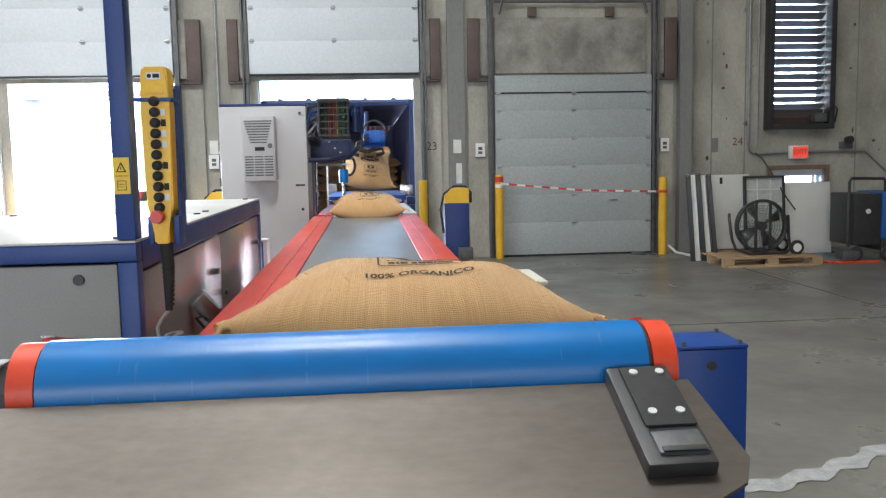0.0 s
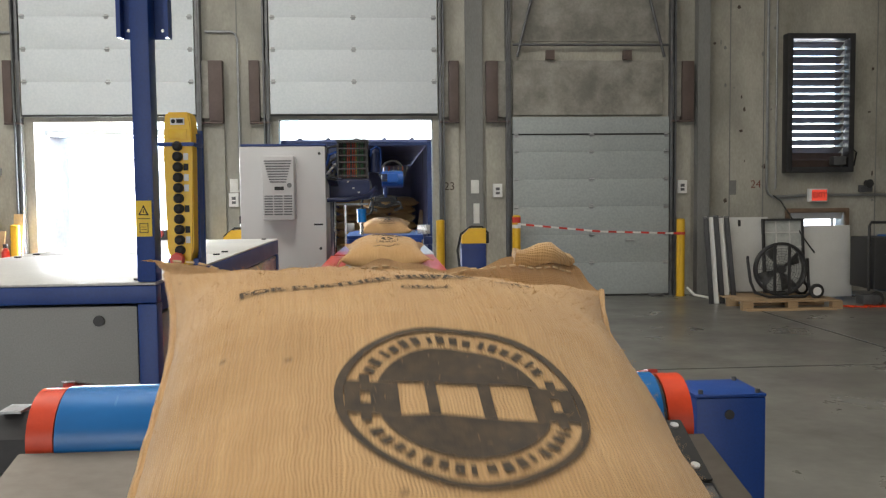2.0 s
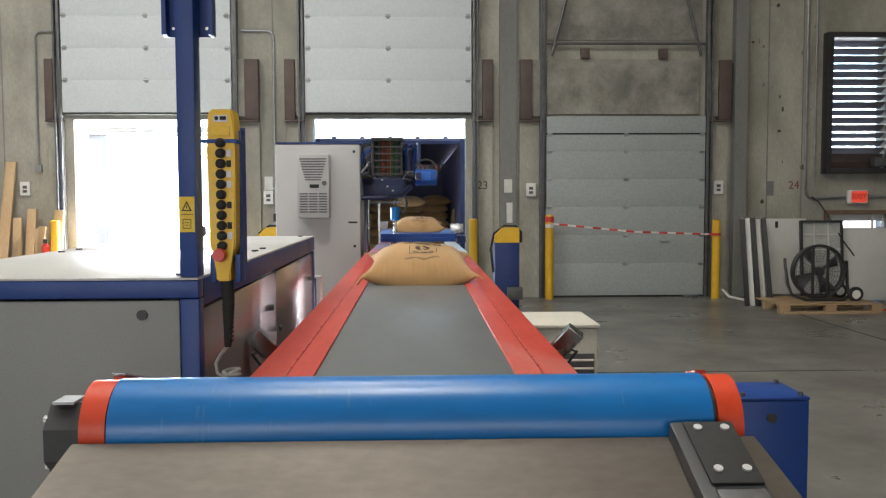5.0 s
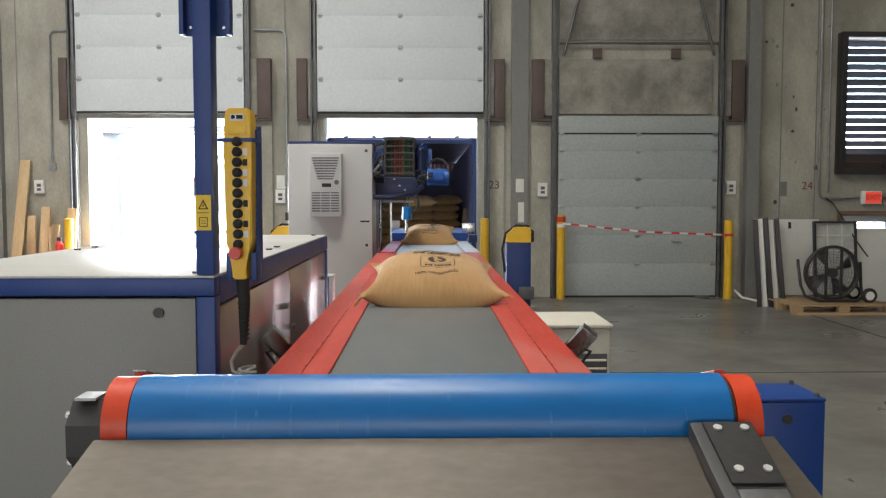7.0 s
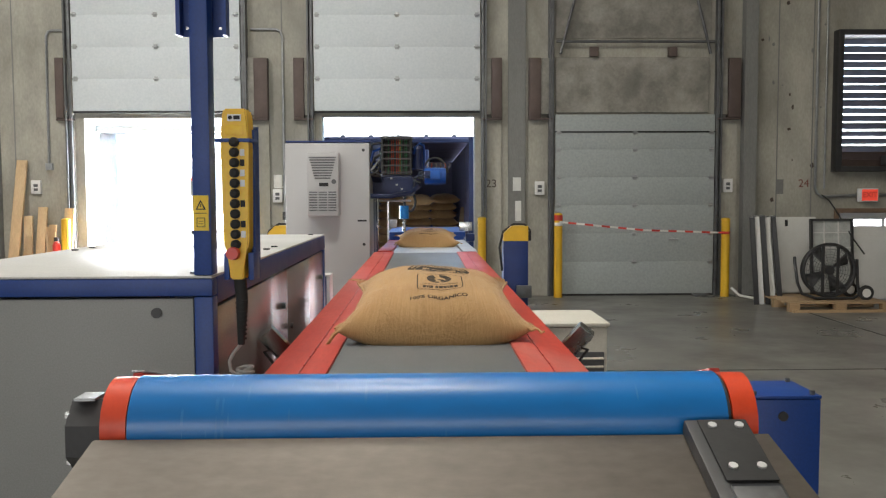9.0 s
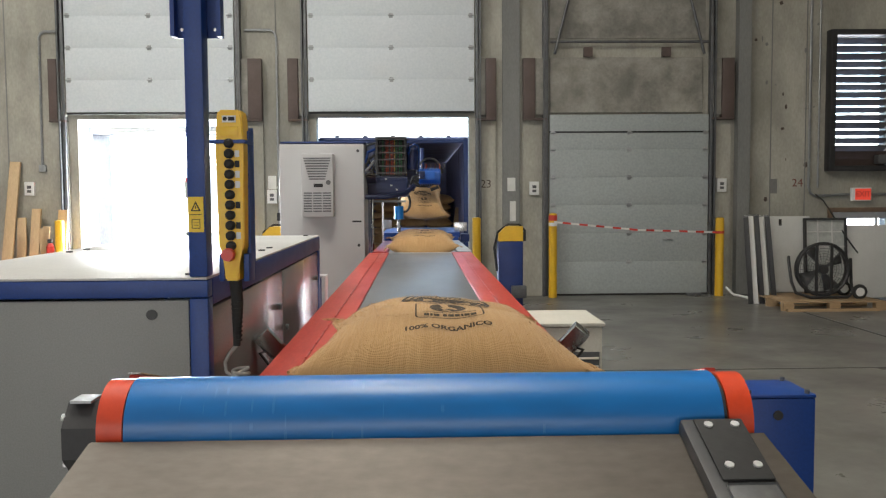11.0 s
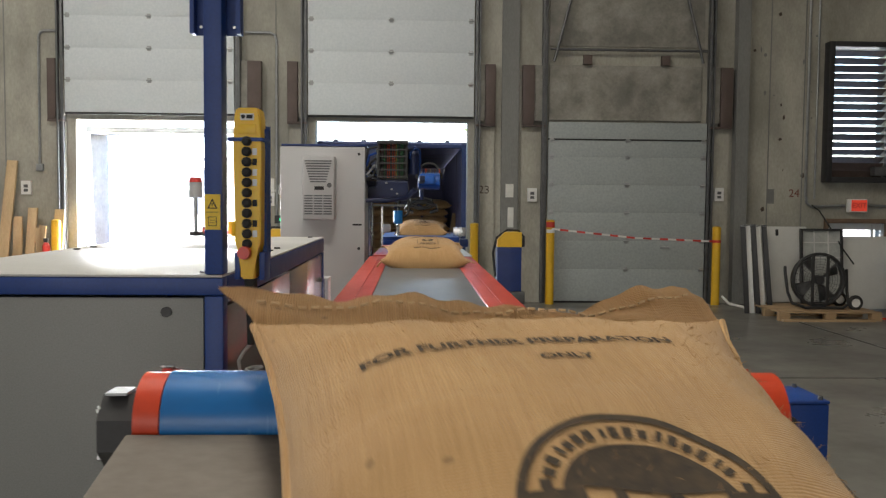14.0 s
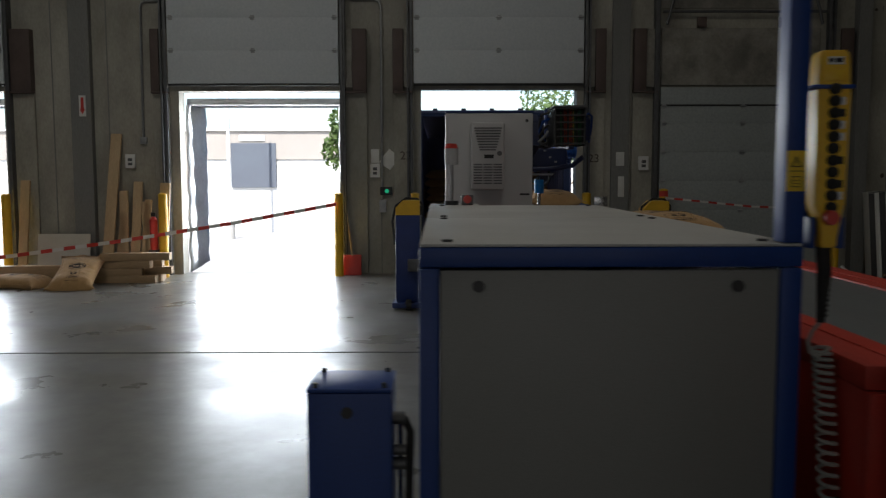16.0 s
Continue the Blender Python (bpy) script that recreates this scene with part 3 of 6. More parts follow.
def bag_piece(seed, place):
    """The foot, the middle or the mouth of the filled bag; the middle carries the round knuckles on which the others turn."""
    bm = bmesh.new()
    uv = bm.loops.layers.uv.new("cloth")
    va, vb = FOLDS[0] / BL, FOLDS[1] / BL
    nu, nv = 40, 24
    us = [math.sin((i / nu - 0.5) * math.pi) for i in range(nu + 1)]
    if place == "foot":
        vs = [-1 + (1 + va) * (1 - math.cos(j / nv * math.pi / 2)) for j in range(nv + 1)]
    elif place == "mouth":
        vs = [vb + (1 - vb) * math.sin(j / nv * math.pi / 2) for j in range(nv + 1)]
    else:
        vs = [va + (vb - va) * j / nv for j in range(nv + 1)]
    where, grids = {}, {}
    # thread coordinates, in metres of cloth
    su, sv = [0.0], [0.0]
    for i in range(nu):
        su.append(su[-1] + (bag_surface(us[i + 1], 0.0, 1, seed) - bag_surface(us[i], 0.0, 1, seed)).length)
    for j in range(nv):
        sv.append(sv[-1] + (bag_surface(0.0, vs[j + 1], 1, seed) - bag_surface(0.0, vs[j], 1, seed)).length)
    start = {"foot": FOLDS[0] - sv[-1], "middle": FOLDS[0], "mouth": FOLDS[1]}[place]
    for side in (1, -1):
        for j, v in enumerate(vs):
            for i, u in enumerate(us):
                if side < 0 and (i in (0, nu) or abs(v) > 0.9999):
                    grids[side, i, j] = grids[1, i, j]
                else:
                    grids[side, i, j] = bm.verts.new(bag_surface(u, v, side, seed))
                where[grids[side, i, j]] = (su[i], start + sv[j] if side > 0 else (start - sv[j] if place == "foot" else start + sv[j] + 3.1))
        for i in range(nu):
            for j in range(nv):
                q = [grids[side, i, j], grids[side, i + 1, j], grids[side, i + 1, j + 1], grids[side, i, j + 1]]
                bm.faces.new(q if side > 0 else q[::-1])
    if place == "middle":
        for j, way in ((0, -1), (nv, 1)):
            last = [grids[1, i, j] for i in range(nu + 1)]
            for k in range(1, 13):
                a = radians(5 * k)
                row = []
                for i in range(nu + 1):
                    c = grids[1, i, j].co
                    r = max(0.003, c.z - FOLD_Z)
                    w = bm.verts.new((c.x, c.y + way * r * math.sin(a), FOLD_Z + r * math.cos(a)))
                    where[w] = (su[i], c.y + way * 0.13 * a)
                    row.append(w)
                for i in range(nu):
                    q = (last[i], row[i], row[i + 1], last[i + 1])
                    bm.faces.new(q if way < 0 else q[::-1])
                last = row
    for f in bm.faces:
        for lp in f.loops:
            lp[uv].uv = where[lp.vert]
    return bm


def side_seam(seed, s, v0, v1):
    """The sewn edge along a side of the bag."""
    pts = [bag_surface(s * 0.995, v0 + (v1 - v0) * k / 16, 1, seed) + Vector((s * 0.002, 0, 0.002 * math.sin(k * 1.7))) for k in range(17)]
    return flat_uv(sweep(bmesh.new(), pts, 0.0045, 6))


def stray_fibres(seed, v0, v1, count):
    """Loose ends of jute that stand off the cloth."""
    rnd = random.Random(seed * 31 + int(v0 * 100))
    bm = bmesh.new()
    for _ in range(count):
        u, v = rnd.uniform(-0.98, 0.98), rnd.uniform(v0, v1)
        p = bag_surface(u, v, 1, seed)
        d = Vector((u * 0.9 + rnd.gauss(0, 0.7), rnd.gauss(0, 0.8) + 0.6 * v, rnd.uniform(0.2, 1.0))).normalized()
        e = d.cross(Vector((rnd.gauss(0, 1), rnd.gauss(0, 1), rnd.gauss(0, 1)))).normalized() * 0.00028
        ln = rnd.uniform(0.003, 0.011)
        q = p + d * ln * 0.6
        r = p + d * ln + e * rnd.uniform(-12, 12)
        va = [bm.verts.new(w) for w in (p - e - d * 0.001, p + e - d * 0.001, q + e, q - e)]
        bm.faces.new(va)
        bm.faces.new((va[3], va[2], bm.verts.new(r)))
    return flat_uv(bm)


def flat_uv(bm):
    uv = bm.loops.layers.uv.new("cloth")
    for f in bm.faces:
        for lp in f.loops:
            lp[uv].uv = (lp.vert.co.x, lp.vert.co.y + 0.4 * lp.vert.co.z)
    return bm


def bag_ear(seed, s):
    """A thin twisted tuft of jute at a corner of the bag's foot."""
    c = bag_surface(s, -1, 1, seed)
    droop = 0.012 if s < 0 else 0.002
    bm = sweep(bmesh.new(), [c + Vector((s * (-0.022 + 0.0098 * k), -0.002 * k + 0.003 * math.sin(k * 1.9 + seed), -droop * max(0, k - 1) + 0.003 * math.sin(k * 2 + seed))) for k in range(6)], 0.005, 8)
    for v in bm.verts:
        v.co += Vector((0, noise.noise(v.co * 90), noise.noise(v.co * 80))) * 0.006
    return flat_uv(bm)


# how far the hem's one corner stands up, and how much of the other is rolled over
MOUTHS = {1: (-0.012, 1.0), 2: (0.01, 0.5), 3: (0.035, 0.3)}


def mouth_point(u, f, seed):
    """A point of the sewn mouth: u across the bag, f from the seam to the hem."""
    lift, roll = MOUTHS[seed]
    base = bag_surface(u * 0.985, 0.985, 1, seed)
    wave = 0.010 * math.sin(u * 5 + seed) + 0.004 * math.sin(u * 13 + seed * 2)
    tall = 0.095 + 0.008 * math.sin(u * 4 + seed * 1.3)
    fold = max(0.0, (u - 0.42) / 0.58)
    lump = roll * math.sin(min(1.0, fold * 1.1) * math.pi * 0.85)
    wing = max(0.0, -u) ** 4
    side = -0.045 * wing - 0.03 * fold * fold * roll
    crease = 0.003 * math.sin(u * 31 + 2 * f + seed) * f + 0.005 * math.sin(u * 9 + 5 * f + seed) * math.sin(f * 3.1)
    return base + Vector((u * 0.008 * f + side * f, tall * f - 0.02 * lump * f, wave * f + (0.004 * math.sin(f * 2.6) - 0.016 * f) + 0.055 * lump * f + lift * wing * f + crease))


def bag_flap(seed):
    """The sewn mouth: a wavy double hem with one corner folded up."""
    bm = bmesh.new()
    n, rows = 64, []
    for i in range(n + 1):
        rows.append([bm.verts.new(mouth_point(-1 + 2 * i / n, k / 6, seed)) for k in range(7)])
    for i in range(n):
        for k in range(6):
            bm.faces.new((rows[i][k], rows[i + 1][k], rows[i + 1][k + 1], rows[i][k + 1]))
    bmesh.ops.solidify(bm, geom=bm.faces[:], thickness=0.007)
    return flat_uv(bm)


def bag_knot(seed):
    """The hem's end rolled over into a soft lump."""
    pts = [mouth_point(0.60 + 0.05 * k, 0.9, seed) for k in range(8)]
    bm = sweep(bmesh.new(), pts, 0.016, 10)
    for v in bm.verts:
        v.co += Vector((noise.noise(v.co * 31), noise.noise(v.co * 27 + Vector((4, 0, 0))), noise.noise(v.co * 40))) * 0.008
    return flat_uv(bm)


def bag_stitch(seed):
    bm = bmesh.new()
    for i in range(40):
        u = -0.93 + 1.86 * i / 40
        rod(bm, mouth_point(u, 0.55, seed) + Vector((0, 0, 0.003)), mouth_point(u + 0.03, 0.55, seed) + Vector((0, 0, 0.003)), 0.0018, 5)
    return bm


def drape(bm, seed, lift=0.0018):
    """Lays flat print on the upper side of a bag."""
    for _ in range(3):
        long = [e for e in bm.edges if e.calc_length() > 0.011]
        if not long:
            break
        bmesh.ops.subdivide_edges(bm, edges=long, cuts=1)
        bmesh.ops.triangulate(bm, faces=[f for f in bm.faces if len(f.verts) > 4])
    for v in bm.verts:
        uu, vv = v.co.x / bag_half_width(v.co.y / BL), v.co.y / BL
        for _ in range(4):
            q = bag_surface(uu, vv, 1, seed)
            uu += (v.co.x - q.x) / bag_half_width(vv)
            vv += (v.co.y - q.y) / BL
            uu, vv = max(-0.99, min(0.99, uu)), max(-0.99, min(0.99, vv))
        v.co.z = bag_surface(uu, vv, 1, seed).z + lift
    return bm


def ring(bm, cx, cy, r0, r1, a0=0.0, a1=math.tau, n=64):
    k = max(3, int(n * abs(a1 - a0) / math.tau))
    va = [bm.verts.new((cx + r0 * math.cos(a0 + (a1 - a0) * i / k), cy + r0 * math.sin(a0 + (a1 - a0) * i / k), 0)) for i in range(k + 1)]
    vb = [bm.verts.new((cx + r1 * math.cos(a0 + (a1 - a0) * i / k), cy + r1 * math.sin(a0 + (a1 - a0) * i / k), 0)) for i in range(k + 1)]
    for i in range(k):
        bm.faces.new((va[i], va[i + 1], vb[i + 1], vb[i]))
    return bm


def strip(bm, x0, x1, y0, y1):
    bm.faces.new([bm.verts.new(p) for p in ((x0, y0, 0), (x1, y0, 0), (x1, y1, 0), (x0, y1, 0))])
    return bm


def words(text, width, x, y, turn=0.0):
    """A line of flat letters of a given width, centred on a place."""
    bm = lettering(text, 0.03, bold=0.0009)
    xs = [v.co.x for v in bm.verts]
    k = width / (max(xs) - min(xs))
    return merge(bmesh.new(), bm, pose(x, y, 0, 0, 0, turn) @ Matrix.Diagonal((k, k * 0.82, 1, 1)))


def disc_part(bm, cx, cy, r, y0, y1, n=24):
    """The part of a disc between two levels."""
    left, right = [], []
    for k in range(n + 1):
        y = y0 + (y1 - y0) * k / n
        x = math.sqrt(max(0.0, r * r - y * y))
        right.append(bm.verts.new((cx + x, cy + y, 0)))
        left.append(bm.verts.new((cx - x - 1e-5, cy + y, 0)))
    for k in range(n):
        bm.faces.new((left[k], right[k], right[k + 1], left[k + 1]))
    return bm


def foot_prints(seed):
    """Slogan and certificate stamp, on the bag's foot."""
    out = [("slogan", drape(words("100% ORGANICO", 0.176, 0.012, -0.36), seed))]
    bm = bmesh.new()
    cx, cy, w, h, r, q = 0.018, -0.247, 0.0725, 0.0735, 0.014, 0.0034
    strip(bm, cx - w + r, cx + w - r, cy - h, cy - h + q)
    strip(bm, cx - w + r, cx + w - r, cy + h - q, cy + h)
    strip(bm, cx - w, cx - w + q, cy - h + r, cy + h - r)
    strip(bm, cx + w - q, cx + w, cy - h + r, cy + h - r)
    for sx, sy, a in ((1, 1, 0), (-1, 1, 1), (-1, -1, 2), (1, -1, 3)):
        ring(bm, cx + sx * (w - r), cy + sy * (h - r), r - q, r, a * math.pi / 2, (a + 1) * math.pi / 2)
    out.append(("stamp_frame", drape(bm, seed)))
    # a round dark mark with a pale slot and a pale leaf left open
    bm = bmesh.new()
    my = cy + 0.028
    ring(bm, cx - 0.004, my, 0.024, 0.037, math.radians(118), math.radians(275))
    ring(bm, cx - 0.004, my, 0.012, 0.025, math.radians(125), math.radians(240))
    ring(bm, cx + 0.002, my + 0.002, 0.017, 0.036, math.radians(-80), math.radians(95))
    ring(bm, cx + 0.004, my - 0.008, 0.001, 0.012, math.radians(-100), math.radians(170))
    out.append(("stamp_mark", drape(bm, seed)))
    x = cx - 0.054
    for k, wide in enumerate((0.011, 0.005, 0.012, 0, 0.009, 0.012, 0.010, 0.005, 0.011, 0.012)):
        if wide:
            out.append(("stamp_bar", drape(strip(bmesh.new(), x, x + wide, cy - 0.061, cy - 0.043), seed)))
        x += wide + (0.0022 if wide else 0.005)
    out.append(("stamp_words", drape(words("Organic Certified", 0.112, cx, cy - 0.027), seed)))
    return out


def mouth_prints(seed):
    """Two lines of instruction, near the bag's mouth."""
    bm = words("FOR FURTHER PREPARATION", 0.335, -0.02, 0.235, 9)
    return [("instruction", drape(merge(bm, words("ONLY", 0.058, 0.012, 0.198, 9)), seed))]


def seal_prints(seed):
    """A round seal: an outer ring, a ring of short marks, and a dark field with pale blocks left open."""
    out = []
    cx, cy, k0 = 0.017, -0.018, 0.107
    out.append(("seal_ring", drape(ring(bmesh.new(), cx, cy, k0 * 0.93, k0, n=90), seed)))
    for k in range(44):
        a = math.tau * (k + 0.5) / 44
        if abs(math.sin(a)) > 0.36:
            out.append(("seal_mark", drape(ring(bmesh.new(), cx, cy, k0 * 0.75, k0 * (0.86 if k % 3 else 0.84), a, a + math.tau / 44 * (0.6 if k % 4 else 0.35), n=220), seed)))
    out.append(("seal_field", drape(disc_part(bmesh.new(), cx, cy, k0 * 0.69, k0 * 0.21, k0 * 0.69), seed)))
    out.append(("seal_field", drape(disc_part(bmesh.new(), cx, cy, k0 * 0.69, -k0 * 0.69, -k0 * 0.21), seed)))
    for a, b in ((-0.92, -0.8), (-0.72, -0.5), (-0.29, -0.2), (0.14, 0.24), (0.56, 0.72), (0.8, 0.92)):
        out.append(("seal_bar", drape(strip(bmesh.new(), cx + a * k0, cx + b * k0, cy - 0.207 * k0, cy + 0.207 * k0), seed)))
    for a, b, c, d in ((-0.8, -0.72, 0.07, 0.3), (-0.8, -0.72, -0.3, -0.07), (0.72, 0.8, 0.07, 0.3), (0.72, 0.8, -0.3, -0.07)):
        out.append(("seal_bar", drape(strip(bmesh.new(), cx + a * k0, cx + b * k0, cy + c * k0, cy + d * k0), seed)))
    return out


def jute_bag(seed, label):
    t = thing("coffee_bag", 0, 0, 0, label, "jute bag", "jute bags on the conveyor")
    va, vb = FOLDS[0] / BL, FOLDS[1] / BL
    foot = part("foot", bag_piece(seed, "foot"), "jute", t)
    middle = part("middle", bag_piece(seed, "middle"), "jute", t)
    mouth = part("mouth", bag_piece(seed, "mouth"), "jute", t)
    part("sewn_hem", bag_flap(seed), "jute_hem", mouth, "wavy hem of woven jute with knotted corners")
    part("stitching", bag_stitch(seed), "wood", mouth)
    if MOUTHS[seed][1] > 0.4:
        part("knot", bag_knot(seed), "jute", mouth)
    for piece, v0, v1, count, prints in ((foot, -0.99, va, 800, foot_prints(seed)), (middle, va, vb, 500, seal_prints(seed)), (mouth, vb, 0.98, 800, mouth_prints(seed))):
        for s in (-1, 1):
            part("side_seam", side_seam(seed, s, v0, v1), "jute", piece)
        tagged(part("fuzz", stray_fibres(seed, v0, v1, count), "jute", piece, smooth=False), kind="stuff")
        for name, bm in prints:
            part(name, bm, "bag_ink", piece, "faded black print on the jute", smooth=False)
    for s in (-1, 1):
        part("ear", bag_ear(seed, s), "jute", foot)
    return t


bag_a = jute_bag(1, "full tan jute bag with black print sliding over the roller")
bag_b = jute_bag(3, "full tan jute bag with black print riding the conveyor belt")
bag_c = jute_bag(2, "full tan jute bag with black print on the belt")
bag_d = copy_thing(bag_c, pose(0, 0, 0))
tagged(bag_d, "full tan jute bag dropped by the gripper onto the blue table")

# ---------------------------------------------------------------- main conveyor
CX = 0.105
SLOPE = math.atan2(1.255 - 1.05, 2.25 - 1.37)
t = thing("belt_conveyor", CX, 2.3, 0, "red painted belt conveyor with a grey belt", "conveyor")
part("belt", B(-0.252, 0.252, -0.02, 4.72, 0.985, 1.052 - 0.003, bevel=0.004), "belt", t)
for s, nm in ((-1, "side_cover"), (1, "side_cover")):
    x0, x1 = sorted((s * 0.25, s * 0.405))
    part(nm, B(x0, x1, 0, 4.74, 1.005, 1.056, bevel=0.004), "red_worn", t, "scuffed red painted steel cover")
    x0, x1 = sorted((s * 0.34, s * 0.40))
    part("side_frame", B(x0, x1, 0.002, 4.738, 0.52, 1.003, bevel=0.006), "red", t)
    bm = bmesh.new()
    for k in range(40):
        y = 0.08 + 4.6 * k / 40
        box(bm, s * 0.318 - 0.002, s * 0.318 + 0.002, y, y + 0.1, 1.0565, 1.059)
    part("seam", bm, "red", t, smooth=False)
part("end_plate", B(-0.40, 0.40, -0.012, -0.001, 0.52, 1.0, bevel=0.004), "red", t)
part("end_trim", B(-0.25, -0.16, -0.03, -0.013, 1.012, 1.03), "bright", t)
for y in (0.25, 2.3, 4.4):
    for x in (-0.34, 0.34):
        part("leg", B(x - 0.035, x + 0.035, y - 0.035, y + 0.035, 0, 0.518, bevel=0.005), "red", t)
part("under_tray", B(-0.33, 0.33, 0.1, 4.6, 0.55, 0.6), "blue_dark", t)

# the rising nose with the blue roller
n = thing("conveyor_nose", CX, 2.28, 1.05, "rising red conveyor nose ending in a bright blue roller", "conveyor nose")
L = 0.90
rot = Matrix.Rotation(-SLOPE, 4, "X")
rot_side = Matrix.Rotation(-SLOPE - radians(2.0), 4, "X")      # the side plates rise a little steeper than the belt
bm = box(bmesh.new(), -0.30, 0.30, -L, -0.02, -0.075, -0.012, rot)
part("belt", bm, "belt", n)
for s in (-1, 1):
    x0, x1 = sorted((s * 0.37, s * 0.385))
    part("side_plate", box(bmesh.new(), x0, x1, -L + 0.02, -0.03, -0.155, -0.016, rot_side, 0.003), "red", n)
    part("lower_plate", box(bmesh.new(), x0, x1, -L + 0.05, 0.0, -0.42, -0.16, rot_side, 0.003), "black", n)
    for y, z in ((-0.12, -0.08), (-0.16, -0.08), (-0.22, -0.115), (-0.1, -0.13)):
        p0, p1 = rot_side @ Vector((s * 0.384, y, z)), rot_side @ Vector((s * 0.394, y, z))
        part("bolt", rod(bmesh.new(), p0, p1, 0.008, 6), "bright", n)
    for y in (-0.2, -0.28, -0.36, -0.45):
        part("rivet", rod(bmesh.new(), rot_side @ Vector((s * 0.384, y, -0.171)), rot_side @ Vector((s * 0.388, y, -0.171)), 0.004, 10), "bright", n)
for y, z, w, h, m in ((-0.375, -0.05, 0.03, 0.03, "white"), (-0.585, -0.085, 0.055, 0.07, "cab_light")):
    lab = part("label", box(bmesh.new(), -0.3875, -0.3862, y - w / 2, y + w / 2, z - h / 2, z + h / 2, rot_side), m, n, "white printed sticker", smooth=False)
    bm = bmesh.new()
    for k in range(5):
        zz = z + h * (0.36 - 0.17 * k)
        box(bm, -0.3884, -0.3877, y - w * 0.4, y + w * (0.1 if k % 2 else 0.4), zz - h * 0.04, zz + h * 0.04, rot_side)
    part("print", bm, "ink", lab, smooth=False)
part("plate_edge", box(bmesh.new(), -0.3862, -0.3695, -L + 0.02, -0.03, -0.0155, -0.0135, rot_side), "bright", n, "bare bright upper edge")
part("cable_sleeve", sweep(bmesh.new(), [(-0.405, -0.86, 0.13), (-0.41, -0.8, 0.09), (-0.405, -0.76, 0.02), (-0.4, -0.74, -0.1), (-0.4, -0.7, -0.3)], 0.0135, 10), "rubber", n, "black corrugated cable sleeve")
part("cable_tag", rod(bmesh.new(), (-0.407, -0.777, 0.058), (-0.406, -0.770, 0.040), 0.0155, 12), "cab_light", n)
for y0, y1, z in ((-0.7, -0.55, -0.26), (-0.85, -0.72, -0.2)):
    part("bracket", box(bmesh.new(), -0.41, -0.386, y0, y1, z - 0.03, z, rot_side, 0.004), "track", n)
RY, RZ = 1.368 - 2.28, 1.214 - 1.05      # the roller's axis in the nose's space
roller = part("roller", rod(bmesh.new(), (-0.354, 0, 0), (0.356, 0, 0), 0.057, 64), "belt_blue", n, "bright blue sleeve with faint wear")
roller.location = (0, RY, RZ)
# scuffed rings round the sleeve, their pale glint put into the colour
rnd = random.Random(21)
for x in (-0.29, -0.262, -0.25, -0.243, -0.236, -0.229, -0.222, -0.214, -0.205, -0.18, -0.165, -0.11, -0.075, -0.05, 0.02, 0.14, 0.25, 0.3):
    for _ in range(5):
        a0, wide = rnd.uniform(0, math.tau), rnd.uniform(0.0006, 0.002)
        span = rnd.uniform(0.12, 0.4)
        bm = bmesh.new()
        arc = [a0 + span * k / 8 for k in range(9)]
        va = [bm.verts.new((x - wide, 0.0572 * math.cos(a), 0.0572 * math.sin(a))) for a in arc]
        vb = [bm.verts.new((x + wide, 0.0572 * math.cos(a), 0.0572 * math.sin(a))) for a in arc]
        for k in range(8):
            bm.faces.new((va[k], vb[k], vb[k + 1], va[k + 1]))
        part("scuff", bm, "scuff", roller, "pale scuff on the blue sleeve, its shine painted in")
for x0, x1 in ((-0.386, -0.356), (0.362, 0.392)):
    part("end_ring", rod(bmesh.new(), (x0, RY, RZ), (x1, RY, RZ), 0.0555, 48), "orange", n, "orange-red ring")
part("gap_ring", rod(bmesh.new(), (0.357, RY, RZ), (0.361, RY, RZ), 0.053, 48), "black", n)
bm = bmesh.new()
for k, x in enumerate((-0.372, 0.378, 0.384)):
    box(bm, x - 0.012, x + 0.006, RY - 0.058, RY - 0.052, RZ - 0.02 - 0.01 * k, RZ - 0.018 - 0.01 * k)
part("slot", bm, "black", n, smooth=False)
bm = bmesh.new()
oc = [(RY + 0.047 * math.cos(a), RZ - 0.012 + 0.049 * math.sin(a)) for k, a in enumerate([math.pi / 8 + math.pi / 4 * q for q in range(8)])]
prism_x(bm, oc, -0.431, -0.387)
mo = part("motor", bm, "black", n, "black gear motor on the roller's end")
bm = B(-0.425, -0.40, RY - 0.030, RY + 0.006, RZ + 0.0335, RZ + 0.0365)
part("type_plate", bm, "galv", mo)
for a in range(4):
    sy, sz = RY + 0.04 * math.cos(a * 1.571 + 0.8), RZ - 0.012 + 0.04 * math.sin(a * 1.571 + 0.8)
    part("screw", rod(bmesh.new(), (-0.435, sy, sz), (-0.430, sy, sz), 0.005, 6), "bright", mo)

# ---------------------------------------------------------------- the steel chute in front of the roller
c = thing("steel_chute", CX, 1.304, 1.21, "scratched stainless steel chute plate below the roller", "chute")
tilt = Matrix.Rotation(radians(21), 4, "X")
bm = bmesh.new()
outline = [(-0.39, -0.002), (-0.388, 0.0), (0.40, 0.0), (0.417, -0.14), (0.40, -0.175), (0.34, -0.21), (0.34, -0.95), (-0.42, -0.95), (-0.42, -0.3)]
top = [bm.verts.new(tilt @ Vector((x, y, 0))) for x, y in outline]
low = [bm.verts.new(tilt @ Vector((x, y, -0.005))) for x, y in outline]
bm.faces.new(top)
bm.faces.new(low[::-1])
for k in range(len(top)):
    bm.faces.new((top[k], low[k], low[(k + 1) % len(top)], top[(k + 1) % len(top)]))
part("plate", bm, "steel", c, smooth=False)
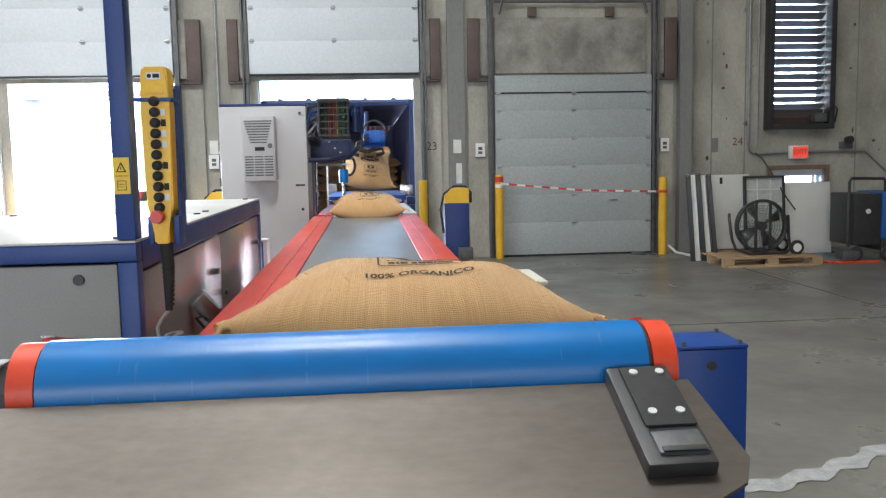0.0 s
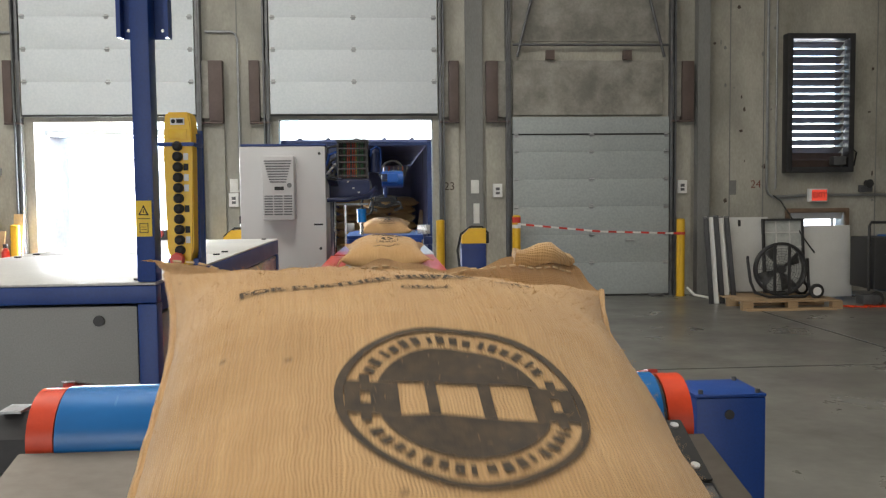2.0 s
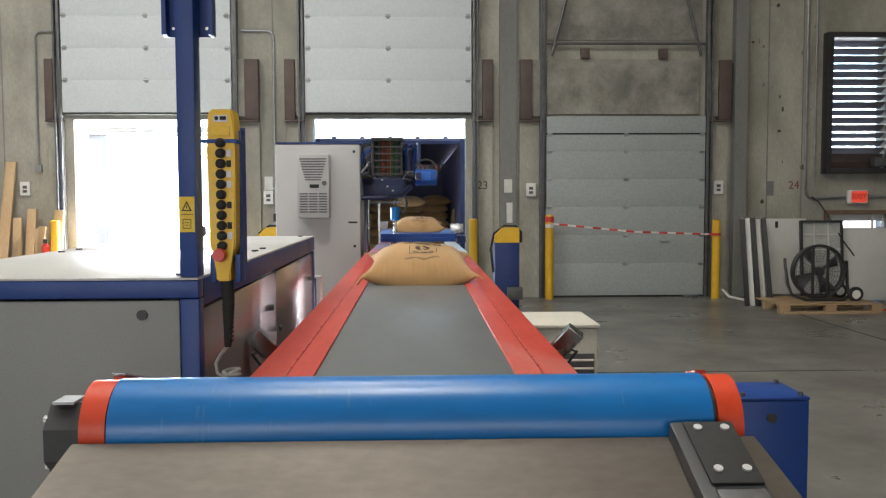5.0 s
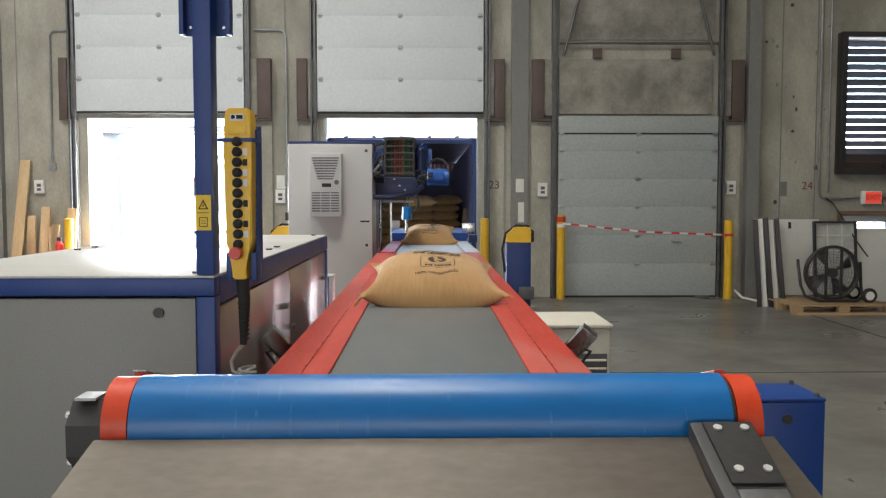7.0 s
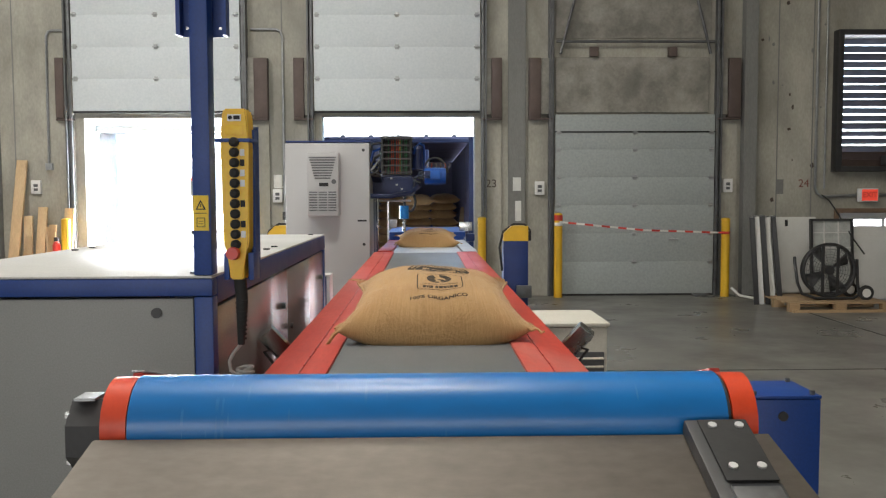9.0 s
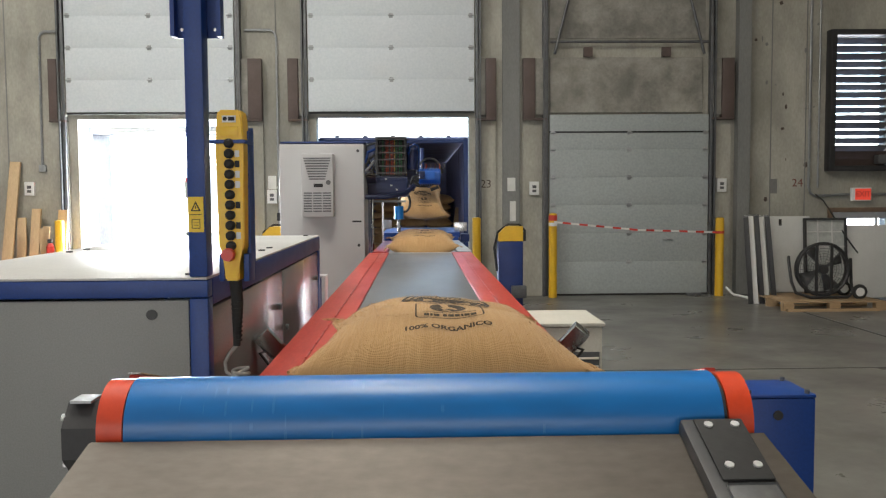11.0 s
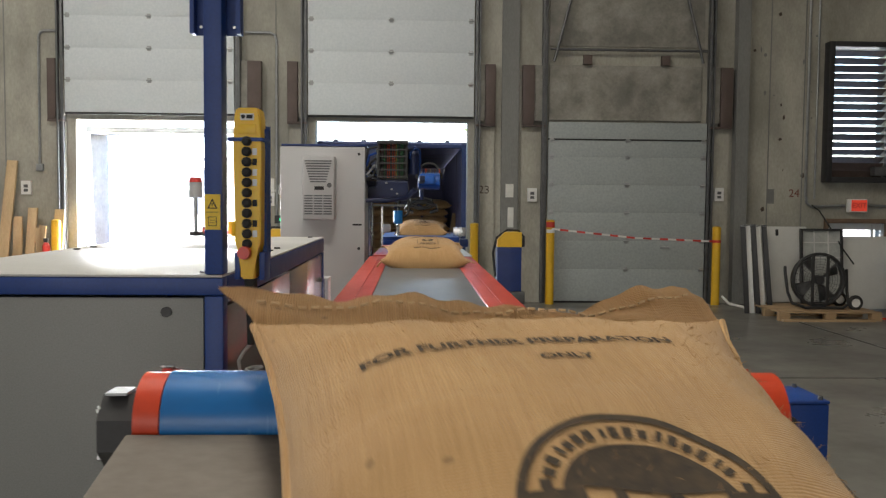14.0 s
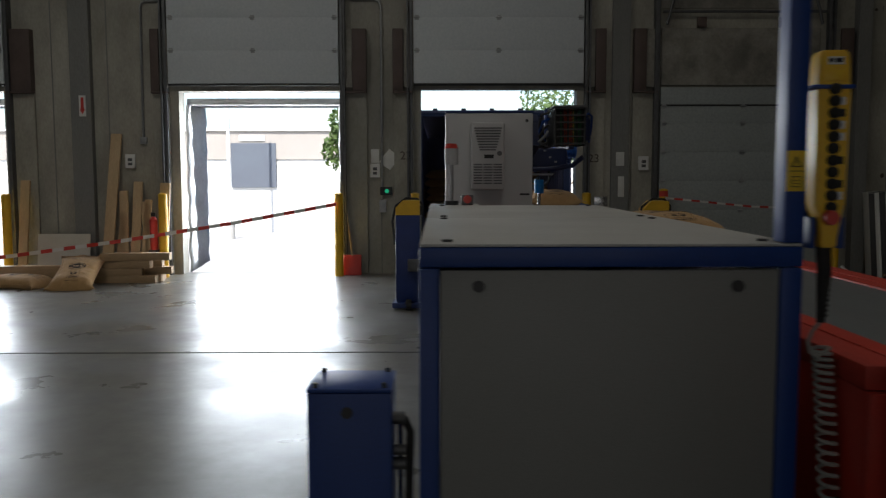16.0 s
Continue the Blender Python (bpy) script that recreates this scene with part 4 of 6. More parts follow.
pad = part("hinge_pad", box(bmesh.new(), 0.298, 0.372, -0.165, 0.004, 0.0, 0.019, tilt, 0.004), "black", c, "black plastic pad with four bolts")
part("cover", box(bmesh.new(), 0.312, 0.369, -0.108, -0.001, 0.0195, 0.0225, tilt, 0.002), "rubber", pad)
part("window", box(bmesh.new(), 0.314, 0.367, -0.152, -0.114, 0.0195, 0.021, tilt, 0.003), "track", pad, "worn grey end of the pad")
part("lip", box(bmesh.new(), 0.318, 0.365, -0.150, -0.142, 0.0212, 0.0235, tilt, 0.001), "black", pad)
for x, y in ((0.326, -0.014), (0.357, -0.014), (0.326, -0.086), (0.357, -0.086)):
    part("bolt", rod(bmesh.new(), tilt @ Vector((x, y, 0.0226)), tilt @ Vector((x, y, 0.0248)), 0.005, 16), "bolt", pad)
part("support", box(bmesh.new(), -0.3, 0.3, -0.93, -0.87, -1.0, -0.006, None), "track", c)
for x in (-0.33, 0.31):
    part("leg", B(x - 0.025, x + 0.025, -0.88, -0.83, -1.21, -0.35), "track", c)

# ---------------------------------------------------------------- machine cabinet beside the conveyor
t = thing("machine_cabinet", -0.83, 2.36, 0, "grey steel machine cabinet with a blue frame", "machine cabinet")
X0, X1, D, TOP = -0.385, 0.42, 2.28, 1.3
bm = B(X0, X1, 0.0, 0.045, TOP - 0.046, TOP - 0.004, bevel=0.004)
part("top_rail", bm, "blue", t)
for x0, x1 in ((X0, X0 + 0.042), (X1 - 0.045, X1)):
    part("post", B(x0, x1, 0.0, 0.05, 0.05, TOP - 0.048, bevel=0.004), "blue", t)
for x in (X0, X1 - 0.045):
    part("side_rail", B(x, x + 0.045, 0.052, D, TOP - 0.07, TOP - 0.004, bevel=0.004), "blue", t)
    part("rear_post", B(x, x + 0.045, D - 0.05, D, 0.05, TOP - 0.073, bevel=0.004), "blue", t)
part("front_panel", B(X0 + 0.044, X1 - 0.047, 0.004, 0.03, 0.08, TOP - 0.052, bevel=0.005), "cab", t, "grey painted steel panel")
for x in (X0 + 0.125, X1 - 0.135):
    bm = rod(bmesh.new(), (x, -0.003, 1.214), (x, 0.006, 1.214), 0.0125, 24)
    part("lock", bm, "black", t, "round black lock")
for y0, y1 in ((0.0, 1.1), (1.106, D)):
    lid = part("top_panel", B(X0 + 0.002, X1 - 0.002, y0 + 0.002, y1 - 0.002, TOP - 0.003, TOP + 0.003, bevel=0.001), "cab_top", t, "pale grey lid")
    for x in (X0 + 0.06, X1 - 0.06):
        for y in (y0 + 0.07, y1 - 0.08):
            part("lock", rod(bmesh.new(), (x, y, TOP + 0.003), (x, y, TOP + 0.008), 0.012, 14), "black", lid)
for y0, y1 in ((0.055, 1.12), (1.13, D - 0.055)):
    d = part("side_door", B(X1 - 0.035, X1 - 0.004, y0, y1, 0.08, TOP - 0.078, bevel=0.006), "cab_gloss", t, "glossy grey side door")
    part("lock", rod(bmesh.new(), (X1 - 0.004, y1 - 0.1, 1.1), (X1 + 0.006, y1 - 0.1, 1.1), 0.012, 14), "black", d)
    part("lock", rod(bmesh.new(), (X1 - 0.004, y0 + 0.06, 1.0), (X1 + 0.006, y0 + 0.06, 1.0), 0.012, 14), "black", d)
part("left_panel", B(X0 + 0.004, X0 + 0.03, 0.055, D - 0.055, 0.08, TOP - 0.078, bevel=0.004), "cab", t)
part("back_panel", B(X0 + 0.05, X1 - 0.05, D - 0.03, D - 0.004, 0.08, TOP - 0.078), "cab", t)
part("rear_shelf", B(X0 + 0.002, X0 + 0.25, D + 0.002, D + 0.42, TOP - 0.03, TOP - 0.002, bevel=0.004), "cab_top", t)
part("plinth", B(X0 + 0.02, X1 - 0.02, 0.03, D - 0.03, 0.0, 0.048), "black", t)

# the pendant post on the cabinet's corner
p = thing("pendant_post", -0.432, 2.388, 1.3, "blue steel post with a bracket plate and warning label", "post")
part("post", B(-0.022, 0.022, -0.028, 0.03, 0.004, 1.4, bevel=0.005), "blue", p)
bm = B(-0.06, 0.06, 0.032, 0.036, 0.58, 1.1)
box(bm, -0.06, -0.05, 0.0, 0.031, 0.58, 1.1)
box(bm, 0.05, 0.06, 0.0, 0.031, 0.58, 1.1)
part("bracket_plate", bm, "blue", p)
for sx in (-1, 1):
    for z in (0.6, 0.95):
        part("bolt", rod(bmesh.new(), (sx * 0.04, 0.028, z), (sx * 0.04, 0.033, z), 0.004, 8), "bright", p)
lab = part("warning_label", B(-0.019, 0.017, -0.0315, -0.0288, 0.112, 0.196), "label", p, "yellow warning label with black marks", smooth=False)
bm = bmesh.new()
prism(bm, [(-0.013, 0.162), (0.011, 0.162), (-0.001, 0.186)], -0.0326, -0.0318)
part("triangle", bm, "ink", lab, smooth=False)
bm = bmesh.new()
prism(bm, [(-0.0085, 0.1645), (0.0065, 0.1645), (-0.001, 0.180)], -0.0332, -0.0328)
part("field", bm, "label", lab, smooth=False)
bm = B(-0.0022, 0.0002, -0.0338, -0.0334, 0.168, 0.1755)
part("mark", bm, "ink", lab, smooth=False)
bm = B(-0.015, 0.013, -0.0326, -0.0318, 0.153, 0.1545)
for x0, x1, z0, z1 in ((-0.011, 0.009, 0.1415, 0.143), (-0.011, 0.009, 0.1205, 0.122), (-0.011, -0.0095, 0.122, 0.1415), (0.0075, 0.009, 0.122, 0.1415), (-0.007, 0.005, 0.134, 0.135), (-0.007, 0.005, 0.128, 0.129)):
    box(bm, x0, x1, -0.0326, -0.0318, z0, z1)
part("pictogram", bm, "ink", lab, smooth=False)

# yellow control pendant in its blue holder
q = thing("control_pendant", -0.351, 2.415, 1.305, "yellow hanging control pendant with round black buttons", "control pendant", rz=-3)
holder = part("holder", B(-0.036, -0.022, -0.03, 0.03, -0.015, 0.052, bevel=0.004), "blue", q, "blue steel holder")
bm = B(0.024, 0.038, -0.03, 0.03, -0.015, 0.052, bevel=0.003)
box(bm, -0.036, 0.038, 0.031, 0.037, -0.015, 0.36)
box(bm, 0.031, 0.037, -0.005, 0.03, 0.05, 0.35)
part("back", bm, "blue", holder)
bm = bmesh.new()
prism(bm, [(-0.017, -0.012), (0.017, -0.012), (0.018, 0.045), (0.031, 0.075), (0.034, 0.3), (0.031, 0.38), (0.026, 0.398), (-0.026, 0.398), (-0.031, 0.38), (-0.034, 0.3), (-0.031, 0.075), (-0.018, 0.045)], -0.045, 0.012)
bmesh.ops.bevel(bm, geom=bm.edges[:], offset=0.004, segments=2, affect="EDGES")
body = part("body", bm, "pendant", q, "yellow plastic housing")
part("recess", B(-0.022, 0.022, -0.0475, -0.0455, 0.335, 0.358, bevel=0.0008), "pendant", body)
part("strap", B(-0.047, 0.04, -0.05, 0.028, 0.318, 0.327, bevel=0.003), "blue", q)
for k in range(11):
    z = 0.318 - 0.0245 * k
    part("button", rod(rod(bmesh.new(), (0, -0.044, z), (0, -0.054, z), 0.0115, 22), (0, -0.054, z), (0, -0.060, z), 0.0108, 22, 0.006), "rubber", body)
    if k in (1, 2, 3, 6, 8, 9, 4):
        part("button_label", B(0.0125, 0.0235, -0.0462, -0.0452, z - 0.008, z + 0.008), "ink" if k in (2, 6, 8) else "white", body, smooth=False)
part("stop_button", rod(rod(bmesh.new(), (-0.004, -0.044, 0.052), (-0.004, -0.056, 0.052), 0.008, 18), (-0.004, -0.056, 0.052), (-0.004, -0.071, 0.052), 0.0165, 26, 0.0145), "redplastic", body, "red emergency stop")
plate = part("type_label", B(-0.016, 0.017, -0.0465, -0.0452, 0.368, 0.384), "white", body, smooth=False)
part("print", B(-0.001, 0.014, -0.0472, -0.0466, 0.372, 0.381), "ink", plate, smooth=False)
part("logo", rod(bmesh.new(), (-0.009, -0.0466, 0.3765), (-0.009, -0.0472, 0.3765), 0.005, 12), "ink", plate, smooth=False)
bm = rod(bmesh.new(), (0, -0.016, -0.012), (0.004, -0.016, -0.065), 0.0155, 18, 0.0145)
rod(bm, (0.004, -0.016, -0.065), (0.0, -0.016, -0.175), 0.0145, 18, 0.0085)
for k in range(9):
    z = -0.07 - 0.011 * k
    rod(bm, (0.003, -0.016, z), (0.003, -0.016, z - 0.004), 0.0155 - 0.0006 * k, 16)
part("cable_boot", bm, "rubber", q)
hook = [(0.001, -0.016, -0.172), (-0.018, -0.02, -0.195), (-0.028, -0.024, -0.215), (-0.024, -0.028, -0.238), (-0.008, -0.03, -0.247), (0.008, -0.03, -0.242), (0.016, -0.03, -0.226)]
coil = []
for k in range(330):
    a = k / 330 * 23 * math.tau
    coil.append((0.006 + 0.019 * math.cos(a) + 0.00009 * k, -0.03 + 0.019 * math.sin(a) + 0.02 * (1 - k / 330), -0.232 - 0.00085 * k - 0.0000021 * k * k))
part("coiled_cable", sweep(bmesh.new(), hook[:5] + coil, 0.0045, 7), "galv_cable", q, "grey coiled cable")

# beacon and stop box on the rear of the cabinet
t = thing("signal_beacon", -1.107, 4.84, 1.299, "grey signal beacon with a red cap on a thin pole", "beacon")
part("pole", rod(bmesh.new(), (0, 0, 0), (0, 0, 0.2), 0.01), "galv", t)
part("body", rod(bmesh.new(), (0, 0, 0.2), (0, 0, 0.28), 0.034, 20), "cab_light", t)
part("cap", rod(bmesh.new(), (0, 0, 0.281), (0, 0, 0.305), 0.034, 20, 0.026), "redplastic", t)
part("base", rod(bmesh.new(), (0, 0, 0), (0, 0, 0.02), 0.035, 16), "black", t)
t = thing("stop_box", -1.03, 4.8, 1.299, "small grey box with a red stop button", "stop box")
part("box", B(-0.03, 0.03, -0.025, 0.025, 0, 0.05, bevel=0.004), "track", t)
part("button", rod(bmesh.new(), (0, -0.025, 0.03), (0, -0.05, 0.03), 0.02, 16), "redplastic", t)

# blue drive boxes on both sides
for x, y, mir in ((-1.36, 2.325, 1), (0.975, 2.335, -1)):
    t = thing("drive_box", x, y, 0, "dark blue steel box column with bolted lid", "drive box", "drive boxes")
    part("housing", B(-0.088, 0.088, 0, 0.17, 0, 0.996, bevel=0.004), "blue", t)
    lid = part("lid", B(-0.089, 0.089, -0.001, 0.171, 0.997, 1.005, bevel=0.002), "blue", t)
    for sx in (-0.072, 0.072):
        for sy in (0.014, 0.156):
            part("bolt", rod(bmesh.new(), (sx, sy, 1.005), (sx, sy, 1.015), 0.006, 6), "track", lid)
    part("grommet", rod(bmesh.new(), (-0.005, -0.004, 0.955), (-0.005, 0.002, 0.955), 0.012, 18), "black", t)
    for k, z in enumerate((0.93, 0.86, 0.83, 0.72, 0.6)):
        part("connector", rod(bmesh.new(), (mir * 0.088, 0.05, z), (mir * 0.115, 0.05, z), 0.014 - 0.002 * (k % 2), 10), "track", t)
    part("hose", sweep(bmesh.new(), [(mir * 0.112, 0.05, 0.93), (mir * 0.125, 0.05, 0.9), (mir * 0.12, 0.06, 0.7), (mir * 0.13, 0.05, 0.4), (mir * 0.12, 0.06, 0.05)], 0.009), "rubber", t)
    part("pipe", rod(bmesh.new(), (mir * 0.102, 0.09, 0.05), (mir * 0.102, 0.09, 0.93), 0.006, 8), "bright", t)

# photo-eye brackets on the conveyor's sides
for s in (-1, 1):
    t = thing("sensor_bracket", CX + s * 0.435, 2.95, 1.0, "bent stainless sensor bracket on the conveyor's side", "sensor bracket", "sensor brackets")
    bm = bmesh.new()
    m = Matrix.Rotation(radians(s * 38), 4, "Y") @ Matrix.Rotation(radians(20), 4, "X")
    box(bm, -0.028, 0.028, -0.02, 0.02, 0.0, 0.11, m, 0.004)
    part("arm", bm, "bright", t)
    part("sensor", box(bmesh.new(), -0.018, 0.018, 0.021, 0.043, 0.02, 0.08, m, 0.004), "black", t)
    part("clamp", B(-0.03 - 0.02 * s, 0.03 - 0.02 * s, -0.03, 0.03, -0.06, 0.01, bevel=0.004), "galv", t)
    part("cable", sweep(bmesh.new(), [m @ Vector((0, 0.03, 0.02)), (s * 0.06, -0.06, 0.02), (s * 0.01, -0.05, -0.05), (0, -0.02, -0.2)], 0.005), "rubber", t)

# small blue box and cream cooler next to the belt
t = thing("junction_box", -0.47, 4.85, 0, "blue column box with a pale edge beside the conveyor", "junction box")
part("body", B(-0.055, 0.04, 0, 0.12, 0, 1.065, bevel=0.004), "blue_dark", t)
part("trim", B(0.042, 0.062, -0.003, 0.12, 0, 1.067, bevel=0.003), "cab_light", t)
part("lid", B(-0.057, 0.064, -0.004, 0.122, 1.068, 1.075, bevel=0.002), "cab_light", t)
t = thing("cooling_unit", 0.80, 4.3, 0, "cream cooling unit with grille slats on the floor", "cooling unit")
part("body", B(-0.24, 0.17, 0, 0.45, 0.0, 0.87, bevel=0.012), "cream", t)
part("lid", B(-0.25, 0.18, -0.012, 0.46, 0.872, 0.89, bevel=0.006), "cream", t)
for k in range(16):
    part("slat", box(bmesh.new(), -0.22, 0.15, -0.012, 0.0, 0, 0.006, Matrix.Translation((0, -0.002, 0.12 + 0.04 * k)) @ Matrix.Rotation(radians(30), 4, "X")), "cream", t)
part("grille_back", B(-0.225, 0.155, -0.003, -0.0005, 0.1, 0.75), "track", t)
part("switch", B(0.0, 0.03, -0.02, -0.001, 0.78, 0.82, bevel=0.003), "black", t)

# ---------------------------------------------------------------- tall control cabinet
t = thing("control_cabinet", -0.745, 7.70, 0, "tall grey control cabinet with an air conditioner on its door", "control cabinet")
part("body", B(-0.362, 0.362, 0.03, 0.62, 0, 1.965, bevel=0.008), "cab_light", t)
part("cap", B(-0.36, 0.375, 0.02, 0.64, 1.968, 1.985, bevel=0.004), "blue_dark", t)
d = part("door", B(-0.365, 0.365, 0.0, 0.028, 0.04, 1.96, bevel=0.008), "cab_light", t)
for x, z in ((0.315, 1.9), (0.315, 1.08), (0.315, 0.4)):
    part("lock", rod(bmesh.new(), (x, -0.006, z), (x, 0.002, z), 0.013, 16), "black", d)
part("type_plate", B(0.26, 0.34, -0.004, 0.0, 1.28, 1.295), "ink", d, smooth=False)
a = part("air_conditioner", B(-0.155, 0.115, -0.17, -0.001, 1.33, 1.875, bevel=0.018), "cab_light", t, "light grey air conditioner with louvres")
for k in range(9):
    w = 0.115 - 0.006 * k
    part("louvre", B(-0.02 - w, -0.02 + w, -0.1735, -0.1705, 1.825 - 0.022 * k, 1.835 - 0.022 * k), "track", a, smooth=False)
for k in range(8):
    for x0, x1 in ((-0.135, -0.066), (-0.056, 0.016), (0.026, 0.095)):
        part("louvre", B(x0, x1, -0.1735, -0.1705, 1.53 - 0.022 * k, 1.541 - 0.022 * k), "track", a, smooth=False)
part("display", B(-0.05, 0.028, -0.174, -0.1705, 1.585, 1.615), "ink", a, smooth=False)
part("knob", rod(bmesh.new(), (0.075, -0.18, 1.625), (0.075, -0.17, 1.625), 0.02, 18), "track", a)

# ---------------------------------------------------------------- belt behind, painted pale for glare, and blue drop table
t = thing("transfer_conveyor", 0.12, 7.09, 0, "belted transfer conveyor behind the red conveyor, daylight glare painted pale", "conveyor")
bm = prism_x(bmesh.new(), [(0, 1.045), (2.3, 1.005), (2.3, 0.92), (0, 0.96)], -0.28, 0.28)
part("belt", bm, "belt_glare", t)
for s in (-1, 1):
    x0, x1 = sorted((s * 0.285, s * 0.40))
    # right guide takes the lit pale colour, left its plain red
    part("side_guide", prism_x(bmesh.new(), [(0, 1.06), (2.3, 1.03), (2.3, 0.85), (0, 0.85)], x0, x1), "belt_glare" if s > 0 else "red", t)
    for y in (0.3, 2.0):
        part("leg", B(s * 0.34 - 0.03, s * 0.34 + 0.03, y, y + 0.06, 0, 0.849), "blue_dark", t)
t = thing("drop_table", 0.12, 9.42, 0, "blue steel drop table in front of the container", "table")
part("top", B(-0.42, 0.42, 0, 1.5, 1.06, 1.115, bevel=0.008), "blue", t)
part("front_rail", B(-0.4, 0.4, -0.02, -0.001, 1.03, 1.075, bevel=0.004), "blue", t)
part("guide", box(bmesh.new(), 0.36, 0.5, 0.1, 0.13, 1.12, 1.22, None, 0.003), "bright", t, "bright folded steel guide")
part("side_motor", B(0.43, 0.53, 0.15, 0.3, 1.0, 1.09, bevel=0.02), "blue_dark", t)
for x in (-0.36, 0.36):
    for y in (0.1, 1.35):
        part("leg", B(x - 0.04, x + 0.04, y, y + 0.08, 0, 1.058), "blue_dark", t)

# the unloading machine: column, boom, cable carrier, motor
t = thing("unloading_machine", -0.4, 8.6, 0, "dark blue bag unloading machine with boom and cable carrier", "unloading machine")
part("column", B(-0.12, 0.0, -0.1, 0.5, 0, 1.5, bevel=0.01), "navy", t)
part("post", rod(bmesh.new(), (0.03, 0.2, 0), (0.03, 0.2, 1.5), 0.014, 12), "bright", t)
part("boom", B(-0.16, 0.40, -0.35, 0.35, 1.5, 1.69, bevel=0.04), "navy", t)
part("boom_arm", B(0.50, 0.56, 0.3, 5.4, 1.70, 1.76, bevel=0.01), "navy", t)
bm = bmesh.new()
prism_x(bm, [(-0.7, 1.90), (-0.5, 1.98), (0.2, 1.96), (0.35, 1.7), (-0.3, 1.62), (-0.75, 1.7)], -0.1, 0.10)
part("shroud", bm, "navy", t)
part("side_drum", rod(rod(bmesh.new(), (0.44, -0.95, 1.73), (0.44, -0.95, 1.9), 0.05, 20), (0.44, -0.95, 1.9), (0.44, -0.95, 1.93), 0.05, 20, 0.035), "navy", t)
part("drum_pipe", sweep(bmesh.new(), [(0.41, -1.02, 1.86), (0.425, -1.04, 1.92), (0.46, -1.03, 1.95), (0.495, -1.0, 1.93), (0.5, -0.95, 1.84), (0.49, -0.9, 1.72)], 0.009, 8), "blue", t)
part("trailing_arm", sweep(bmesh.new(), [(0.46, -0.8, 1.6), (0.38, -0.75, 1.53), (0.2, -0.7, 1.5), (0.0, -0.7, 1.5)], 0.022, 10), "navy", t)
for k, z in enumerate((1.66, 1.6, 1.56)):
    part("lamp_mark", B(0.18 + 0.05 * k, 0.2 + 0.05 * k, -0.354, -0.3505, z, z + 0.015), "galv", t, smooth=False)
for k in range(5):
    part("hose", sweep(bmesh.new(), [(0.13 - 0.004 * k, -1.1, 1.95 - 0.05 * k), (0.06 + 0.012 * k, -1.15, 1.93 - 0.055 * k), (0.05, -1.1, 1.84 - 0.04 * k), (0.12, -1.0, 1.72 - 0.012 * k)], 0.011, 7), ("rubber", "blue", "rubber", "galv", "rubber")[k], t)
car = part("cable_carrier", B(0.145, 0.165, -1.3, -0.9, 1.68, 1.975, bevel=0.008), "black", t, "black cable carrier full of coloured cables")
part("side_link", B(0.375, 0.395, -1.3, -0.9, 1.68, 1.975, bevel=0.008), "black", car)
part("back_plate", B(0.166, 0.374, -1.0, -0.98, 1.68, 1.975), "black", car)
for k in range(6):
    part("cross_bar", B(0.145, 0.395, -1.325, -1.305, 1.69 + 0.055 * k, 1.701 + 0.055 * k), "black", car)
part("top_frame", B(0.14, 0.40, -1.33, -0.9, 1.98, 1.992), "track", car)
rnd = random.Random(5)
for k in range(15):
    x = 0.175 + 0.0138 * k
    kind = "cable_red" if 4 <= k <= 8 and k != 6 else ("cable_green" if k in (2, 10, 12, 13) else ("cable_yellow" if k == 9 else "black"))
    part("cable", rod(bmesh.new(), (x, -1.29, 1.685), (x, -1.29 + rnd.uniform(0, 0.06), 1.978), 0.0034, 7), kind, car)
part("platform", B(-0.06, 0.36, 0.3, 0.5, 1.445, 1.465), "white", t)
part("cylinder", rod(bmesh.new(), (0.28, 0.8, 1.26), (0.28, 0.8, 1.4), 0.05, 20), "belt_blue", t)
part("cylinder_rod", rod(bmesh.new(), (0.28, 0.8, 1.12), (0.28, 0.8, 1.26), 0.018, 12), "bright", t)
part("valve_box", B(0.11, 0.2, 0.78, 0.86, 1.16, 1.25, bevel=0.006), "cab_light", t)
part("stand", B(0.1, 0.12, 0.75, 0.77, 1.0, 1.45), "bright", t)
m = part("motor", rod(bmesh.new(), (0.5, 1.3, 1.73), (0.74, 1.3, 1.73), 0.085, 24), "motor_blue", t, "blue electric motor")
for k in range(9):
    part("fin", rod(bmesh.new(), (0.51 + 0.026 * k, 1.3, 1.73), (0.518 + 0.026 * k, 1.3, 1.73), 0.1, 24), "motor_blue", m)
part("terminal_box", B(0.56, 0.68, 1.17, 1.22, 1.69, 1.79, bevel=0.01), "motor_blue", m)
part("hose", sweep(bmesh.new(), [(0.48 + 0.14 * (1 - math.cos(a)), 1.25, 1.76 + 0.17 * math.sin(a)) for a in [k * math.pi / 12 for k in range(13)]], 0.012), "rubber", t)
for k in range(6):
    x = 0.53 + 0.05 * k
    part("hose_tail", sweep(bmesh.new(), [(x, 1.2, 1.865), (x + 0.006, 1.19, 1.84), (x - 0.004, 1.2, 1.815)], 0.006, 6), ("wood_brown", "cable_red", "galv")[k % 3], t)
part("chain_wheel", sweep(bmesh.new(), [(0.34 + 0.06 * math.cos(a), 0.9, 1.44 + 0.1 * math.sin(a)) for a in [k * math.tau / 20 for k in range(20)]], 0.014, 7, True), "rubber", t)

